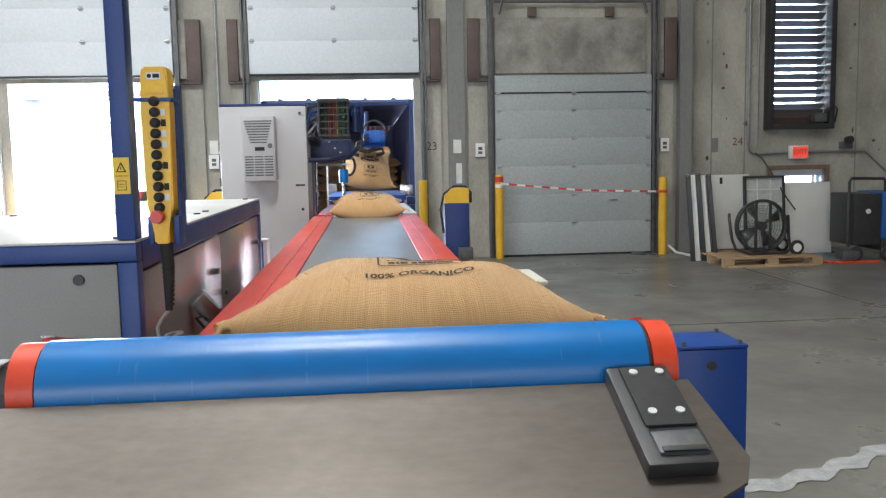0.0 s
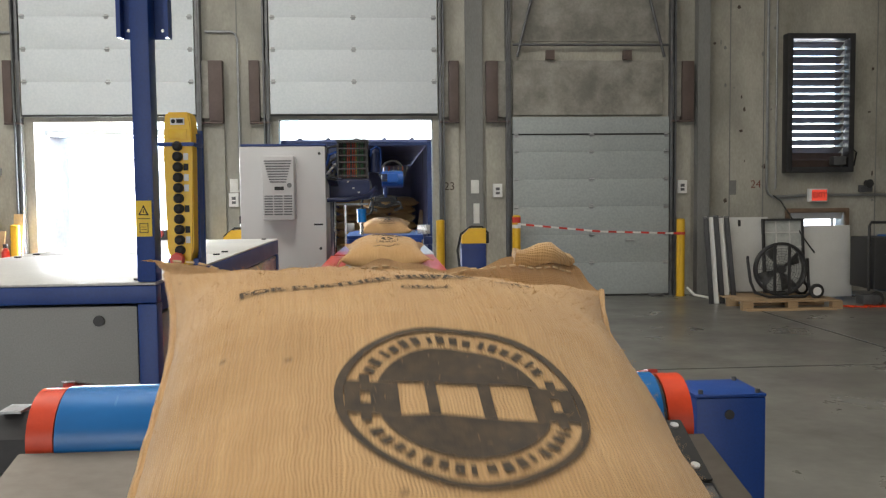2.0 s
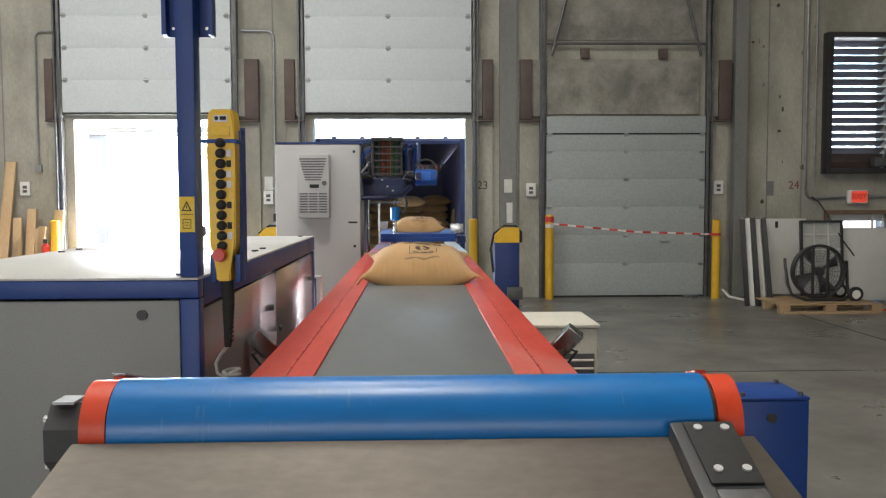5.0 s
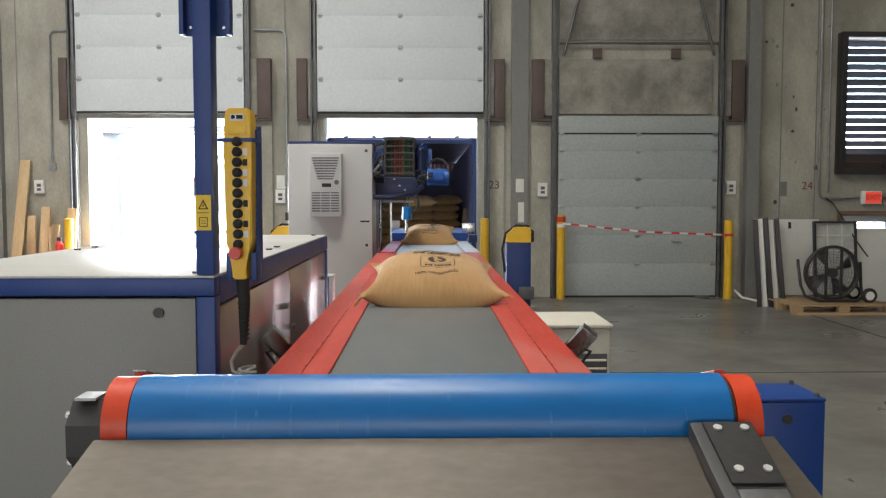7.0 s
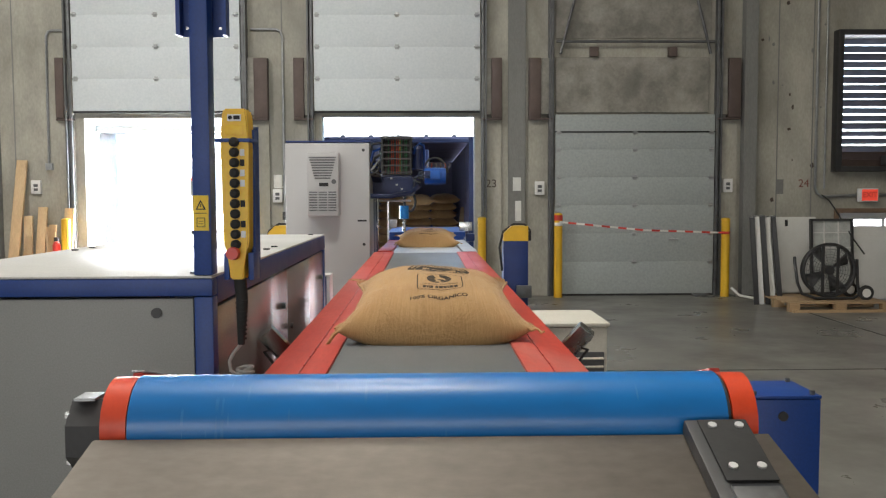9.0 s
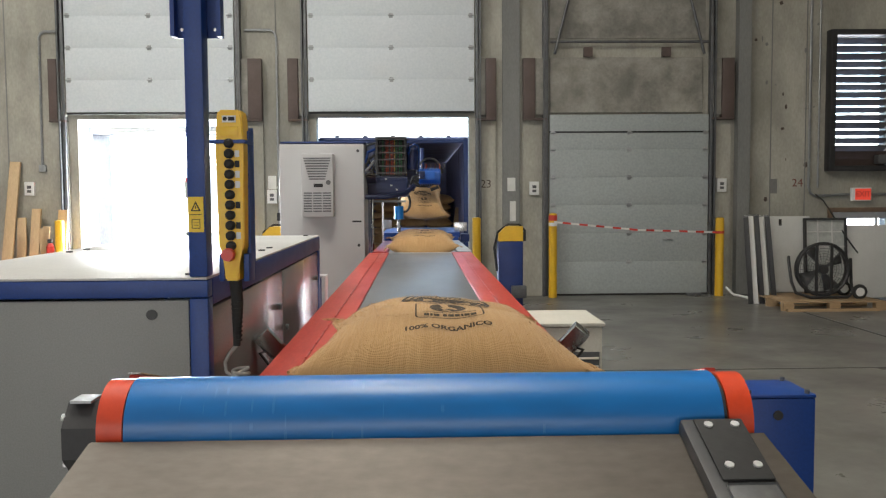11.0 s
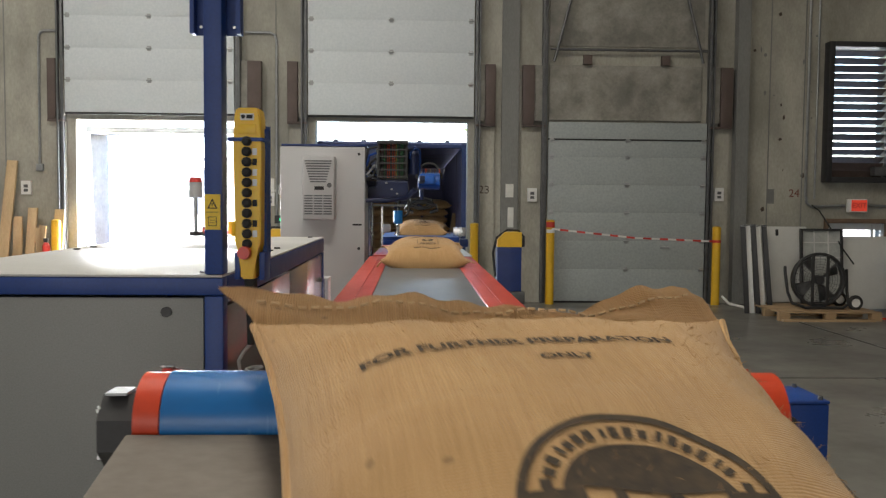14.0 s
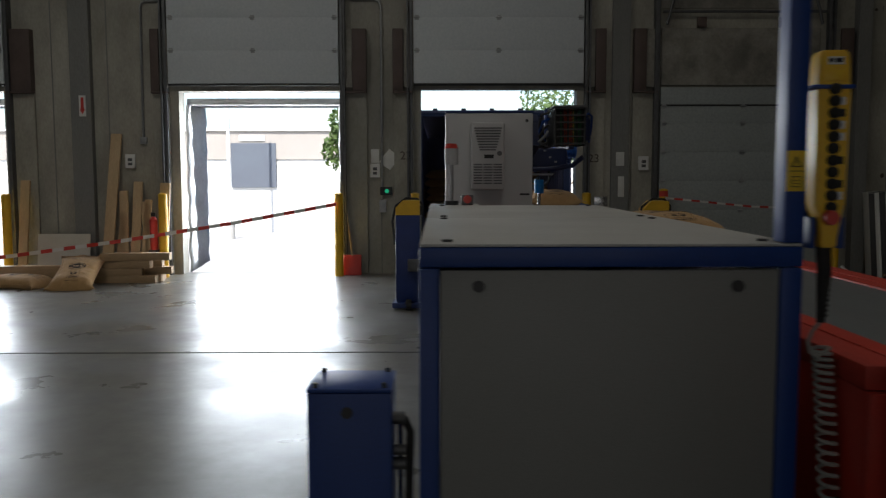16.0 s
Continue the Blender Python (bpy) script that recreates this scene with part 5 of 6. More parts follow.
gripper = thing("bag_gripper", 0.14, 10.3, 1.5, "black clamping gripper with hoses above the drop table", "gripper")
part("frame", B(-0.13, 0.13, -0.1, 0.1, 0.09, 0.14, bevel=0.012), "black", gripper)
part("rod", rod(bmesh.new(), (0.0, 0, 0.14), (0.0, 0, 0.5), 0.025, 16), "blue_dark", gripper)
for s in (-1, 1):
    part("claw", sweep(bmesh.new(), [(s * 0.06, -0.1, 0.1), (s * 0.17, -0.11, 0.07), (s * 0.19, -0.11, 0.02), (s * 0.1, -0.1, -0.01)], 0.022, 8), "black", gripper)
    part("hose", sweep(bmesh.new(), [(s * 0.02, -0.12, 0.16), (s * 0.12, -0.14, 0.14), (s * 0.14, -0.14, 0.06), (s * 0.02, -0.14, 0.03), (-s * 0.1, -0.14, 0.08)], 0.014, 8), "rubber", gripper)

# ---------------------------------------------------------------- shipping container in the door
t = thing("shipping_container", -0.3, 14.15, 0, "dark blue shipping container backed to the dock door", "container")
part("floor", B(-1.15, 1.15, 0, 9, -0.12, -0.005), "wood_flat", t, smooth=False)
for s in (-1, 1):
    bm = bmesh.new()
    pts, y, k = [], 0.0, 0
    while y < 9:
        pts += [(1.15 if k % 2 else 1.185, y), (1.15 if k % 2 else 1.185, y + 0.07)]
        y += 0.14
        k += 1
    va = [bm.verts.new((s * x, y, 0)) for x, y in pts]
    vb = [bm.verts.new((s * x, y, 2.4)) for x, y in pts]
    for i in range(len(pts) - 1):
        bm.faces.new((va[i], va[i + 1], vb[i + 1], vb[i]))
    ob = part("side_wall", bm, "container", t, smooth=False)
    sm = ob.modifiers.new("thick", "SOLIDIFY")
    sm.thickness = 0.02
    x0, x1 = sorted((s * 1.12, s * 1.22))
    part("corner_post", B(x0, x1, -0.12, -0.005, -0.12, 2.46, bevel=0.006), "navy", t)
    x0, x1 = sorted((s * 1.2, s * 1.26))
    part("door_leaf", B(x0 + s * 0.0, x1, -0.02, 1.1, 0.0, 2.36), "container", t)
part("roof", B(-1.2, 1.2, -0.12, 9, 2.43, 2.47), "container", t, smooth=False)
part("end_wall", B(-1.2, 1.2, 9.0, 9.05, -0.1, 2.45), "container", t, smooth=False)
part("header", B(-1.12, 1.12, -0.12, -0.03, 2.37, 2.425, bevel=0.005), "navy", t)
for k in range(5):
    part("lug", B(-0.95 + 0.45 * k, -0.88 + 0.45 * k, -0.1, -0.03, 2.4705, 2.5), "track", t)
part("chassis", B(-0.6, 0.6, 0.3, 8.5, -0.6, -0.13), "track", t)
for y in (1.2, 2.4):
    for x in (-0.95, 0.95):
        w = part("wheel", rod(bmesh.new(), (x - 0.15, y, -0.7), (x + 0.15, y, -0.7), 0.5, 28), "rubber", t)
t = thing("dock_leveler", -0.3, 13.02, 0, "steel dock plate bridging to the container", "dock plate")
part("plate", B(-1.0, 1.0, 0, 1.12, 0.0, 0.012), "galv", t)

# stack of bags at the face of the load
rnd = random.Random(9)
for row in range(10):
    for col in range(4):
        if (row, col) == (9, 2):
            continue
        o = copy_thing(bag_c, pose(-1.11 + 0.53 * col + rnd.uniform(-0.03, 0.03), 17.3 + rnd.uniform(-0.15, 0.15) + 0.06 * row, 0.155 * row, 0, 0, rnd.uniform(-7, 7)))
        tagged(o, "full jute bag stacked in the dark container", group="bags stacked in the container")
        for pt in list(o.children_recursive):
            if pt.name.split(".")[0] not in ("foot", "middle", "mouth", "sewn_hem"):
                bpy.data.objects.remove(pt)

t = thing("cardboard_liner", 0.74, 16.2, 0, "torn brown cardboard liner leaning on the container's side", "cardboard")
part("sheet", box(bmesh.new(), -0.14, 0.1, 0, 0.012, 0, 1.3, Matrix.Rotation(radians(8), 4, "Y"), 0.002), "wood_flat", t)
part("torn_flap", box(bmesh.new(), -0.16, 0.02, -0.05, -0.04, 1.02, 1.2, Matrix.Rotation(radians(24), 4, "Y"), 0.002), "wood_flat", t)

# blue and yellow lifting columns on both sides of the machine
for x, y, s in ((1.07, 9.35, 1), (-1.5, 9.75, -1)):
    t = thing("lifting_column", x, y, 0, "blue lifting column with a yellow top and a black hose", "lifting column", "lifting columns")
    part("column", B(-0.13, 0.13, -0.1, 0.12, 0.08, 1.02, bevel=0.008), "blue_dark", t)
    part("head", prism(bmesh.new(), [(-0.13, 1.022), (0.13, 1.022), (0.13, 1.18), (-0.05, 1.18), (-0.13, 1.1)], -0.1, 0.12), "yellow", t)
    part("hose", sweep(bmesh.new(), [(-0.14, -0.02, 0.7), (-0.17, -0.02, 0.95), (-0.13, -0.02, 1.12), (-0.02, -0.02, 1.2), (0.1, -0.02, 1.195), (0.16, -0.02, 1.13), (0.16, -0.02, 1.05)], 0.013), "rubber", t)
    part("grip", B(0.13, 0.17, -0.04, 0.04, 1.02, 1.12, bevel=0.008), "rubber", t)
    part("foot", B(-0.17, 0.17, -0.16, 0.16, 0.02, 0.078, bevel=0.008), "blue_dark", t)
    part("wheel", rod(bmesh.new(), (-0.02, -0.17, 0.06), (0.04, -0.17, 0.06), 0.06, 18), "rubber", t)
    part("box", B(0.0, 0.16, -0.17, -0.103, 0.42, 0.55, bevel=0.01), "track", t)

# ---------------------------------------------------------------- along the wall
def bollard(x, y, h, tape=False):
    t = thing("bollard", x, y, 0, "yellow steel bollard beside a dock door" + (" with red tape" if tape else ""), "bollard", "yellow bollards")
    part("pipe", rod(bmesh.new(), (0, 0, 0), (0, 0, h), 0.062, 24), "yellow", t)
    part("cap", rod(bmesh.new(), (0, 0, h), (0, 0, h + 0.012), 0.06, 24, 0.03), "yellow", t)
    if tape:
        part("tape_wrap", rod(bmesh.new(), (0, 0, h - 0.1), (0, 0, h - 0.02), 0.065, 24), "redplastic", t)
        part("tape_band", rod(bmesh.new(), (0, 0, h - 0.18), (0, 0, h - 0.13), 0.0645, 24), "paper", t)
    return t


bollard(2.07, 12.72, 1.24, True)
bollard(4.56, 12.72, 1.16)
bollard(0.93, 12.55, 1.19)
bollard(-1.5, 12.6, 1.19)
bollard(-5.08, 12.6, 1.19)
bollard(-2.6, 12.72, 1.19)
bollard(-7.3, 12.6, 1.19)
t = thing("tape_mark", 4.56, 12.72, 0.93, "ring of red tape round a bollard", "tape")
part("ring", rod(bmesh.new(), (0, 0, 0), (0, 0, 0.04), 0.066, 24), "redplastic", t)


def barrier_tape(pts, label, width=0.05):
    t = thing("barrier_tape", *pts[0], label, "barrier tape", "barrier tapes")
    o = Vector(pts[0])
    dense = []
    for a, b in zip(pts, pts[1:]):
        for k in range(10):
            dense.append(Vector(a).lerp(Vector(b), k / 10) - o)
    dense.append(Vector(pts[-1]) - o)
    for k, (a, b) in enumerate(zip(dense, dense[1:])):
        bm = bmesh.new()
        h = Vector((0, 0.004 * math.sin(k), width / 2))
        bm.faces.new([bm.verts.new(p) for p in (a - h, b - h, b + h, a + h)])
        part("stripe", bm, "redplastic" if k % 2 else "paper", t, smooth=False)
    return t


def sag(a, b, drop, n=6):
    return [(a[0] + (b[0] - a[0]) * k / n, a[1] + (b[1] - a[1]) * k / n, a[2] + (b[2] - a[2]) * k / n - drop * 4 * (k / n) * (1 - k / n)) for k in range(n + 1)]


barrier_tape(sag((2.08, 12.65, 1.12), (4.55, 12.65, 0.95), 0.04, 2), "red and white barrier tape across the closed door", 0.028)
barrier_tape(sag((-8.4, 11.6, 0.22), (-2.62, 12.62, 1.04), 0.07, 4), "sagging red and white barrier tape across the open door", 0.05)


def wall_box(name, x, z, w, h, mat, label, category, marks=(), d=0.05, y=None):
    on = [q for a, b, q in ((1.35, 1.61, 0.07), (4.86, 5.05, 0.16), (-6.45, -6.16, 0.12), (1.655, 2.0, 0.05), (4.49, 4.8, 0.05), (0.95, 1.25, 0.05), (-1.81, -1.52, 0.05)) if a <= x <= b]
    y = WALL_Y - (on[0] if on else 0.0) - 0.001
    t = thing(name, x, y, z, label, category)
    part("box", B(-w / 2, w / 2, -d, 0, -h / 2, h / 2, bevel=0.004), mat, t)
    for x0, x1, z0, z1, m in marks:
        part("mark", B(x0, x1, -d - 0.004, -d - 0.0005, z0, z1), m, t, smooth=False)
    return t


SW = ((-0.03, 0.03, 0.0, 0.045, "track"), (-0.03, 0.03, -0.06, -0.02, "track"))
for x, z in ((1.82, 1.62), (4.65, 1.65), (-5.65, 1.66), (-2.09, 1.52)):
    wall_box("switch_box", x, z, 0.14, 0.2, "white", "white door control box with two dark buttons", "switch box", SW)
for x, z, w, h in ((1.48, 1.68, 0.12, 0.2), (-2.09, 1.73, 0.12, 0.2)):
    wall_box("notice", x, z, w, h, "paper", "blank white paper notice on the wall", "notice", d=0.004)
t = wall_box("clipboard", -1.88, 1.68, 0.2, 0.24, "paper", "tilted white paper sheets on the wall", "papers", d=0.01)
t.rotation_euler = (0, radians(38), 0)
t = wall_box("dock_light_box", -1.93, 1.22, 0.18, 0.12, "black", "black control box with a lit green lamp", "control box")
part("lamp", rod(bmesh.new(), (0.01, -0.06, 0), (0.01, -0.05, 0), 0.03, 16), "green_lamp", t)
wall_box("outlet_box", -1.98, 1.0, 0.1, 0.18, "galv", "grey outlet box on the wall", "outlet")
wall_box("torn_notice", 1.5, 1.28, 0.09, 0.3, "paper", "torn white paper remains on the pilaster", "notice", d=0.003)
t = wall_box("arrow_sign", -6.28, 2.45, 0.1, 0.3, "paper", "small white sign with a red arrow", "sign", d=0.006)
part("arrow", prism(bmesh.new(), [(-0.02, 0.12), (0.02, 0.12), (0.02, -0.04), (0.04, -0.04), (0, -0.12), (-0.04, -0.04), (-0.02, -0.04)], -0.010, -0.0065), "redplastic", t, smooth=False)


def stencil(text, x, z, size, mat, y):
    bm = lettering(text, size)
    m = Matrix.Translation((x, y, z)) @ Matrix.Rotation(radians(90), 4, "X")
    bmesh.ops.transform(bm, matrix=m, verts=bm.verts)
    return lone("stencilled_number", bm, mat, "dark stencilled dock number on the concrete", "stencil", "dock numbers", smooth=False)


stencil("23", 1.10, 1.685, 0.17, "stencil", WALL_Y - 0.0535)
stencil("22", -1.64, 1.73, 0.17, "stencil", WALL_Y - 0.0535)
stencil("24", 5.84, 1.675, 0.17, "stencil_red", WALL_Y - 0.004)


def conduit(pts, r, label):
    bm = bmesh.new()
    return lone("conduit", sweep(bm, pts, r, 8), "galv", label, "conduit", "wall conduits")


Y = WALL_Y - 0.03
conduit([(-5.1, Y, 3.95), (-5.36, Y, 3.95), (-5.41, Y, 3.93), (-5.44, Y, 3.87), (-5.45, Y, 2.0)], 0.018, "grey conduit bent down the wall")
conduit([(-2.45, Y, 3.97), (-2.08, Y, 3.97), (-2.02, Y, 3.94), (-1.99, Y, 3.86), (-1.99, Y, 1.1)], 0.018, "grey conduit bent down the wall")
conduit([(6.0, Y, 8.0), (6.0, Y, 1.62), (6.03, Y, 1.53), (6.1, Y, 1.48), (6.62, Y, 1.5)], 0.02, "grey conduit running to the exit sign")
conduit([(6.14, Y, 8.0), (6.14, Y, 1.6)], 0.014, "thin grey conduit beside the louvre")
conduit([(6.97, Y, 1.5), (7.9, Y, 1.5), (8.35, Y, 1.1)], 0.02, "grey conduit running from the exit sign")
wall_box("cable_plug", -5.45, 1.96, 0.1, 0.1, "galv", "small grey outlet on a conduit", "outlet")
t = thing("emergency_light", 7.55, WALL_Y - 0.05, 1.62, "black emergency light on the wall", "emergency light")
part("base", B(-0.1, 0.1, -0.06, 0, -0.08, 0.03, bevel=0.01), "track", t)
part("lamp", rod(bmesh.new(), (0, -0.06, 0.06), (0, -0.15, 0.05), 0.05, 18, 0.065), "black", t)
t = thing("exit_sign", 6.79, WALL_Y - 0.03, 1.5, "white framed sign with a lit red face", "exit sign")
part("case", B(-0.15, 0.15, -0.06, 0, -0.1, 0.1, bevel=0.006), "white", t)
part("face", B(-0.1, 0.14, -0.064, -0.0605, -0.085, 0.085), "exit", t, "glowing red face", smooth=False)
part("letters", merge(bmesh.new(), lettering("EXIT", 0.11, bold=0.003), pose(0.02, -0.0652, 0, 90)), "redplastic", t, smooth=False)

lone("power_cord", sweep(bmesh.new(), [(6.1, WALL_Y - 0.05, 1.5), (6.14, 12.8, 1.42), (6.08, 12.5, 1.3), (6.02, 12.1, 1.1), (6.0, 11.8, 0.9), (6.06, 11.6, 0.7)], 0.01, 6), "rubber", "black power cord hanging down to the fan", "cord")
rnd = random.Random(21)
for k in range(26):
    x, z, w, h = rnd.uniform(5.1, 6.2) if k % 3 else rnd.uniform(7.5, 8.6), rnd.uniform(1.3, 4.4), rnd.uniform(0.006, 0.03), rnd.uniform(0.006, 0.05)
    structure("trim", prism(bmesh.new(), [(x - w, z), (x - w * 0.3, z - h), (x + w, z - h * 0.4), (x + w * 0.6, z + h), (x - w * 0.5, z + h * 0.8)], WALL_Y - 0.004, WALL_Y - 0.0005), "wall_dark" if k % 2 else "stencil", "small dark chip in the concrete", "chip")
structure("trim", B(5.42, 5.53, WALL_Y - 0.004, WALL_Y - 0.0005, 1.52, 1.74), "wall_dark", "dark scuffed patch on the concrete", "patch")

# exhaust louvre in the wall
t = thing("wall_louvre", 6.775, WALL_Y, 1.85, "black framed exhaust louvre with horizontal slats", "louvre")
for x0, x1, z0, z1 in ((-0.53, -0.445, 0, 2.1), (0.445, 0.53, 0, 2.1), (-0.444, 0.444, 0, 0.08), (-0.444, 0.444, 2.02, 2.1)):
    part("frame", B(x0, x1, -0.17, 0.0 - 0.002, z0, z1, bevel=0.006), "black", t)
for k in range(17):
    z = 0.12 + 0.115 * k
    tilt_a = -58 if k < 2 else -27 + 4 * math.sin(k * 2.1)
    part("slat", box(bmesh.new(), -0.442, 0.442, -0.08, 0.08, -0.003, 0.003, Matrix.Translation((0, 0.06, z)) @ Matrix.Rotation(radians(tilt_a), 4, "X")), "brown", t, smooth=False)
part("motor", B(0.2, 0.4, -0.2, -0.05, 0.1, 0.24, bevel=0.02), "track", t)
part("motor_cable", sweep(bmesh.new(), [(0.4, -0.15, 0.2), (0.5, -0.19, 0.35), (0.58, -0.15, 0.3), (0.6, -0.05, 0.1)], 0.012), "rubber", t)
# low window of the stair door
t = thing("window_1", 6.81, WALL_Y - 0.002, 0.2, "low window in a worn brown frame behind the panels", "window")
tagged(t, kind="structure")
for x0, x1, z0, z1 in ((-0.5, -0.44, 0, 1.1), (0.44, 0.5, 0, 1.1), (-0.439, 0.439, 1.03, 1.1), (-0.439, 0.439, 0, 0.06)):
    part("window_frame", B(x0, x1, -0.06, -0.001, z0, z1, bevel=0.005), "wood_brown", t)
part("mullion", B(0.28, 0.31, 0.05, 0.09, 0.06, 1.03), "white", t)
pane = part("pane", B(-0.44, 0.44, 0.1, 0.106, 0.055, 1.035), "glass", t, smooth=False)
pane.visible_shadow = False
part("blind", B(-0.439, 0.439, 0.055, 0.06, 0.93, 1.028), "white", t)
part("blind_edge", B(-0.44, -0.3, 0.062, 0.066, 0.06, 0.93), "white", t)

# ---------------------------------------------------------------- panels, fan and welder on the right
for k, (x, edge) in enumerate(((4.66, "black"), (4.74, "white"), (4.82, "black"), (4.90, "whiteboard"), (4.99, "black"))):
    t = thing("leaning_panel", x, 11.75 + 0.02 * (k % 2), 0, "pale panel with a %s edge leaning on the wall" % ("black" if edge == "black" else "white"), "panel", "leaning panels", rz=-21)
    mm = Matrix.Rotation(radians(-4 - 0.4 * k), 4, "Y")
    part("sheet", box(bmesh.new(), -0.022, 0.022, 0, 0.85, 0, 1.2 + 0.01 * (k % 3), mm, 0.003), "whiteboard", t)
    part("edge", box(bmesh.new(), -0.034, 0.034, -0.014, -0.001, 0, 1.2 + 0.01 * (k % 3), mm, 0.002), edge, t)
    part("corner_cap", box(bmesh.new(), -0.036, 0.036, -0.016, 0.03, 1.203 + 0.01 * (k % 3), 1.215 + 0.01 * (k % 3), mm, 0.002), "track", t)
t = thing("white_panel", 5.25, 11.95, 0.14, "large scuffed white panel leaning behind the fan", "panel")
mm = Matrix.Rotation(radians(-5), 4, "X")
part("sheet", box(bmesh.new(), -0.38, 0.34, 0, 0.04, 0, 1.06, mm, 0.004), "whiteboard", t)
part("edge", box(bmesh.new(), -0.405, -0.381, -0.01, 0.05, 0, 1.06, mm), "black", t)
part("hole", box(bmesh.new(), -0.1, -0.06, -0.004, 0.0, 0.93, 1.02, mm), "ink", t, smooth=False)
t = thing("lattice_frame", 5.76, 11.85, 0.125, "black framed lattice diffuser leaning behind the fan", "light diffuser")
for x0, x1, z0, z1 in ((-0.3, -0.27, 0, 1.05), (0.27, 0.3, 0, 1.05), (-0.27, 0.27, 0, 0.03), (-0.27, 0.27, 1.02, 1.05)):
    part("frame", box(bmesh.new(), x0, x1, -0.02, 0.03, z0, z1, mm), "black", t)
part("sheet", box(bmesh.new(), -0.27, 0.27, 0.012, 0.02, 0.03, 1.02, mm), "diffuser", t, smooth=False)
for k in range(4):
    part("bar", box(bmesh.new(), -0.27, 0.27, 0.0, 0.011, 0.22 + 0.21 * k, 0.235 + 0.21 * k, mm), "whiteboard", t, smooth=False)
for x in (-0.1, 0.1):
    part("bar", box(bmesh.new(), x - 0.008, x + 0.008, -0.001, 0.0105, 0.03, 1.02, mm), "whiteboard", t, smooth=False)
t = thing("white_partition", 6.32, 11.9, 0.0, "wide pale panel leaning beside the welder", "panel")
part("sheet", box(bmesh.new(), -0.42, 0.46, 0, 0.04, 0.05, 1.07, mm, 0.004), "whiteboard", t)
part("edge", box(bmesh.new(), -0.44, -0.421, -0.003, 0.2, 0.05, 1.06, mm), "galv", t)


def pallet(x, y, w, d):
    t = thing("pallet", x, y, 0, "rough wooden pallet on the floor", "pallet")
    for k in range(7):
        yy = -d / 2 + d * (k + 0.1) / 7
        part("board", B(-w / 2, w / 2, yy, yy + 0.1, 0.10, 0.12, bevel=0.002), "wood_flat", t)
    for yy in (-d / 2, -0.05, d / 2 - 0.1):
        part("runner", B(-w / 2, w / 2, yy, yy + 0.09, 0.0, 0.02), "wood_flat", t)
        for xx in (-w / 2, -0.07, w / 2 - 0.14):
            part("block", B(xx, xx + 0.14, yy, yy + 0.09, 0.021, 0.099), "wood_flat", t)
    return t


pallet(5.45, 11.5, 1.35, 1.05)
pl = thing("loose_board", 5.1, 10.9, 0.0, "loose pine board at the pallet's edge", "board")
part("board", B(-0.3, 0.9, 0, 0.1, 0.0, 0.03), "wood_flat", pl)

t = thing("drum_fan", 5.46, 11.35, 0.12, "black drum fan with a wire guard and two wheels", "fan")
part("drum", sweep(bmesh.new(), [(0.345 * math.cos(a), 0.0, 0.385 + 0.345 * math.sin(a)) for a in [k * math.tau / 44 for k in range(44)]], 0.022, 8, True), "black", t)
bm = bmesh.new()
bmesh.ops.create_cone(bm, cap_ends=False, segments=44, radius1=0.345, radius2=0.345, depth=0.1, matrix=Matrix.Translation((0, 0.05, 0.385)) @ Matrix.Rotation(radians(90), 4, "X"))
ob = part("shroud", bm, "black", t)
sm = ob.modifiers.new("thick", "SOLIDIFY")
sm.thickness = 0.008
for r in (0.07, 0.105, 0.14, 0.175, 0.21, 0.245, 0.28, 0.315):
    part("guard_ring", sweep(bmesh.new(), [(r * math.cos(a), -0.02, 0.385 + r * math.sin(a)) for a in [k * math.tau / 32 for k in range(32)]], 0.0028, 5, True), "track", t)
for k in range(24):
    a = k * math.tau / 24
    part("guard_wire", rod(bmesh.new(), (0.05 * math.cos(a), -0.022, 0.385 + 0.05 * math.sin(a)), (0.345 * math.cos(a), -0.015, 0.385 + 0.345 * math.sin(a)), 0.0028, 5), "track", t)
for k in range(4):
    a = k * math.tau / 4 + 0.5
    bm = bmesh.new()
    q = [Vector((r * math.cos(a + w), 0.05 + dy, 0.385 + r * math.sin(a + w))) for r, w, dy in ((0.07, -0.25, 0.03), (0.315, -0.28, 0.05), (0.32, 0.3, -0.05), (0.07, 0.25, -0.03))]
    bm.faces.new([bm.verts.new(v) for v in q])
    ob = part("blade", bm, "track", t)
    sm = ob.modifiers.new("thick", "SOLIDIFY")
    sm.thickness = 0.004
for x in (-0.1, 0.1):
    part("motor_bar", B(x - 0.02, x + 0.02, -0.04, -0.028, 0.055, 0.715, bevel=0.003), "black", t)
part("hub", rod(bmesh.new(), (0, -0.03, 0.385), (0, 0.1, 0.385), 0.06, 20), "black", t)
part("stand", sweep(bmesh.new(), [(-0.42, 0.1, 0.55), (-0.44, 0.05, 0.5), (-0.42, 0.0, 0.22), (-0.38, -0.05, 0.08), (-0.2, -0.08, 0.02), (0.3, -0.08, 0.02), (0.4, -0.02, 0.06), (0.41, 0.05, 0.22), (0.42, 0.1, 0.52)], 0.02, 8), "black", t)
for y in (-0.1, 0.32):
    w = part("wheel", sweep(bmesh.new(), [(0.45 + 0.075 * math.cos(a), y, 0.09 + 0.075 * math.sin(a)) for a in [k * math.tau / 20 for k in range(20)]], 0.028, 8, True), "rubber", t)
    part("hub", rod(bmesh.new(), (0.45, y - 0.02, 0.09), (0.45, y + 0.02, 0.09), 0.06, 18), "white", w)

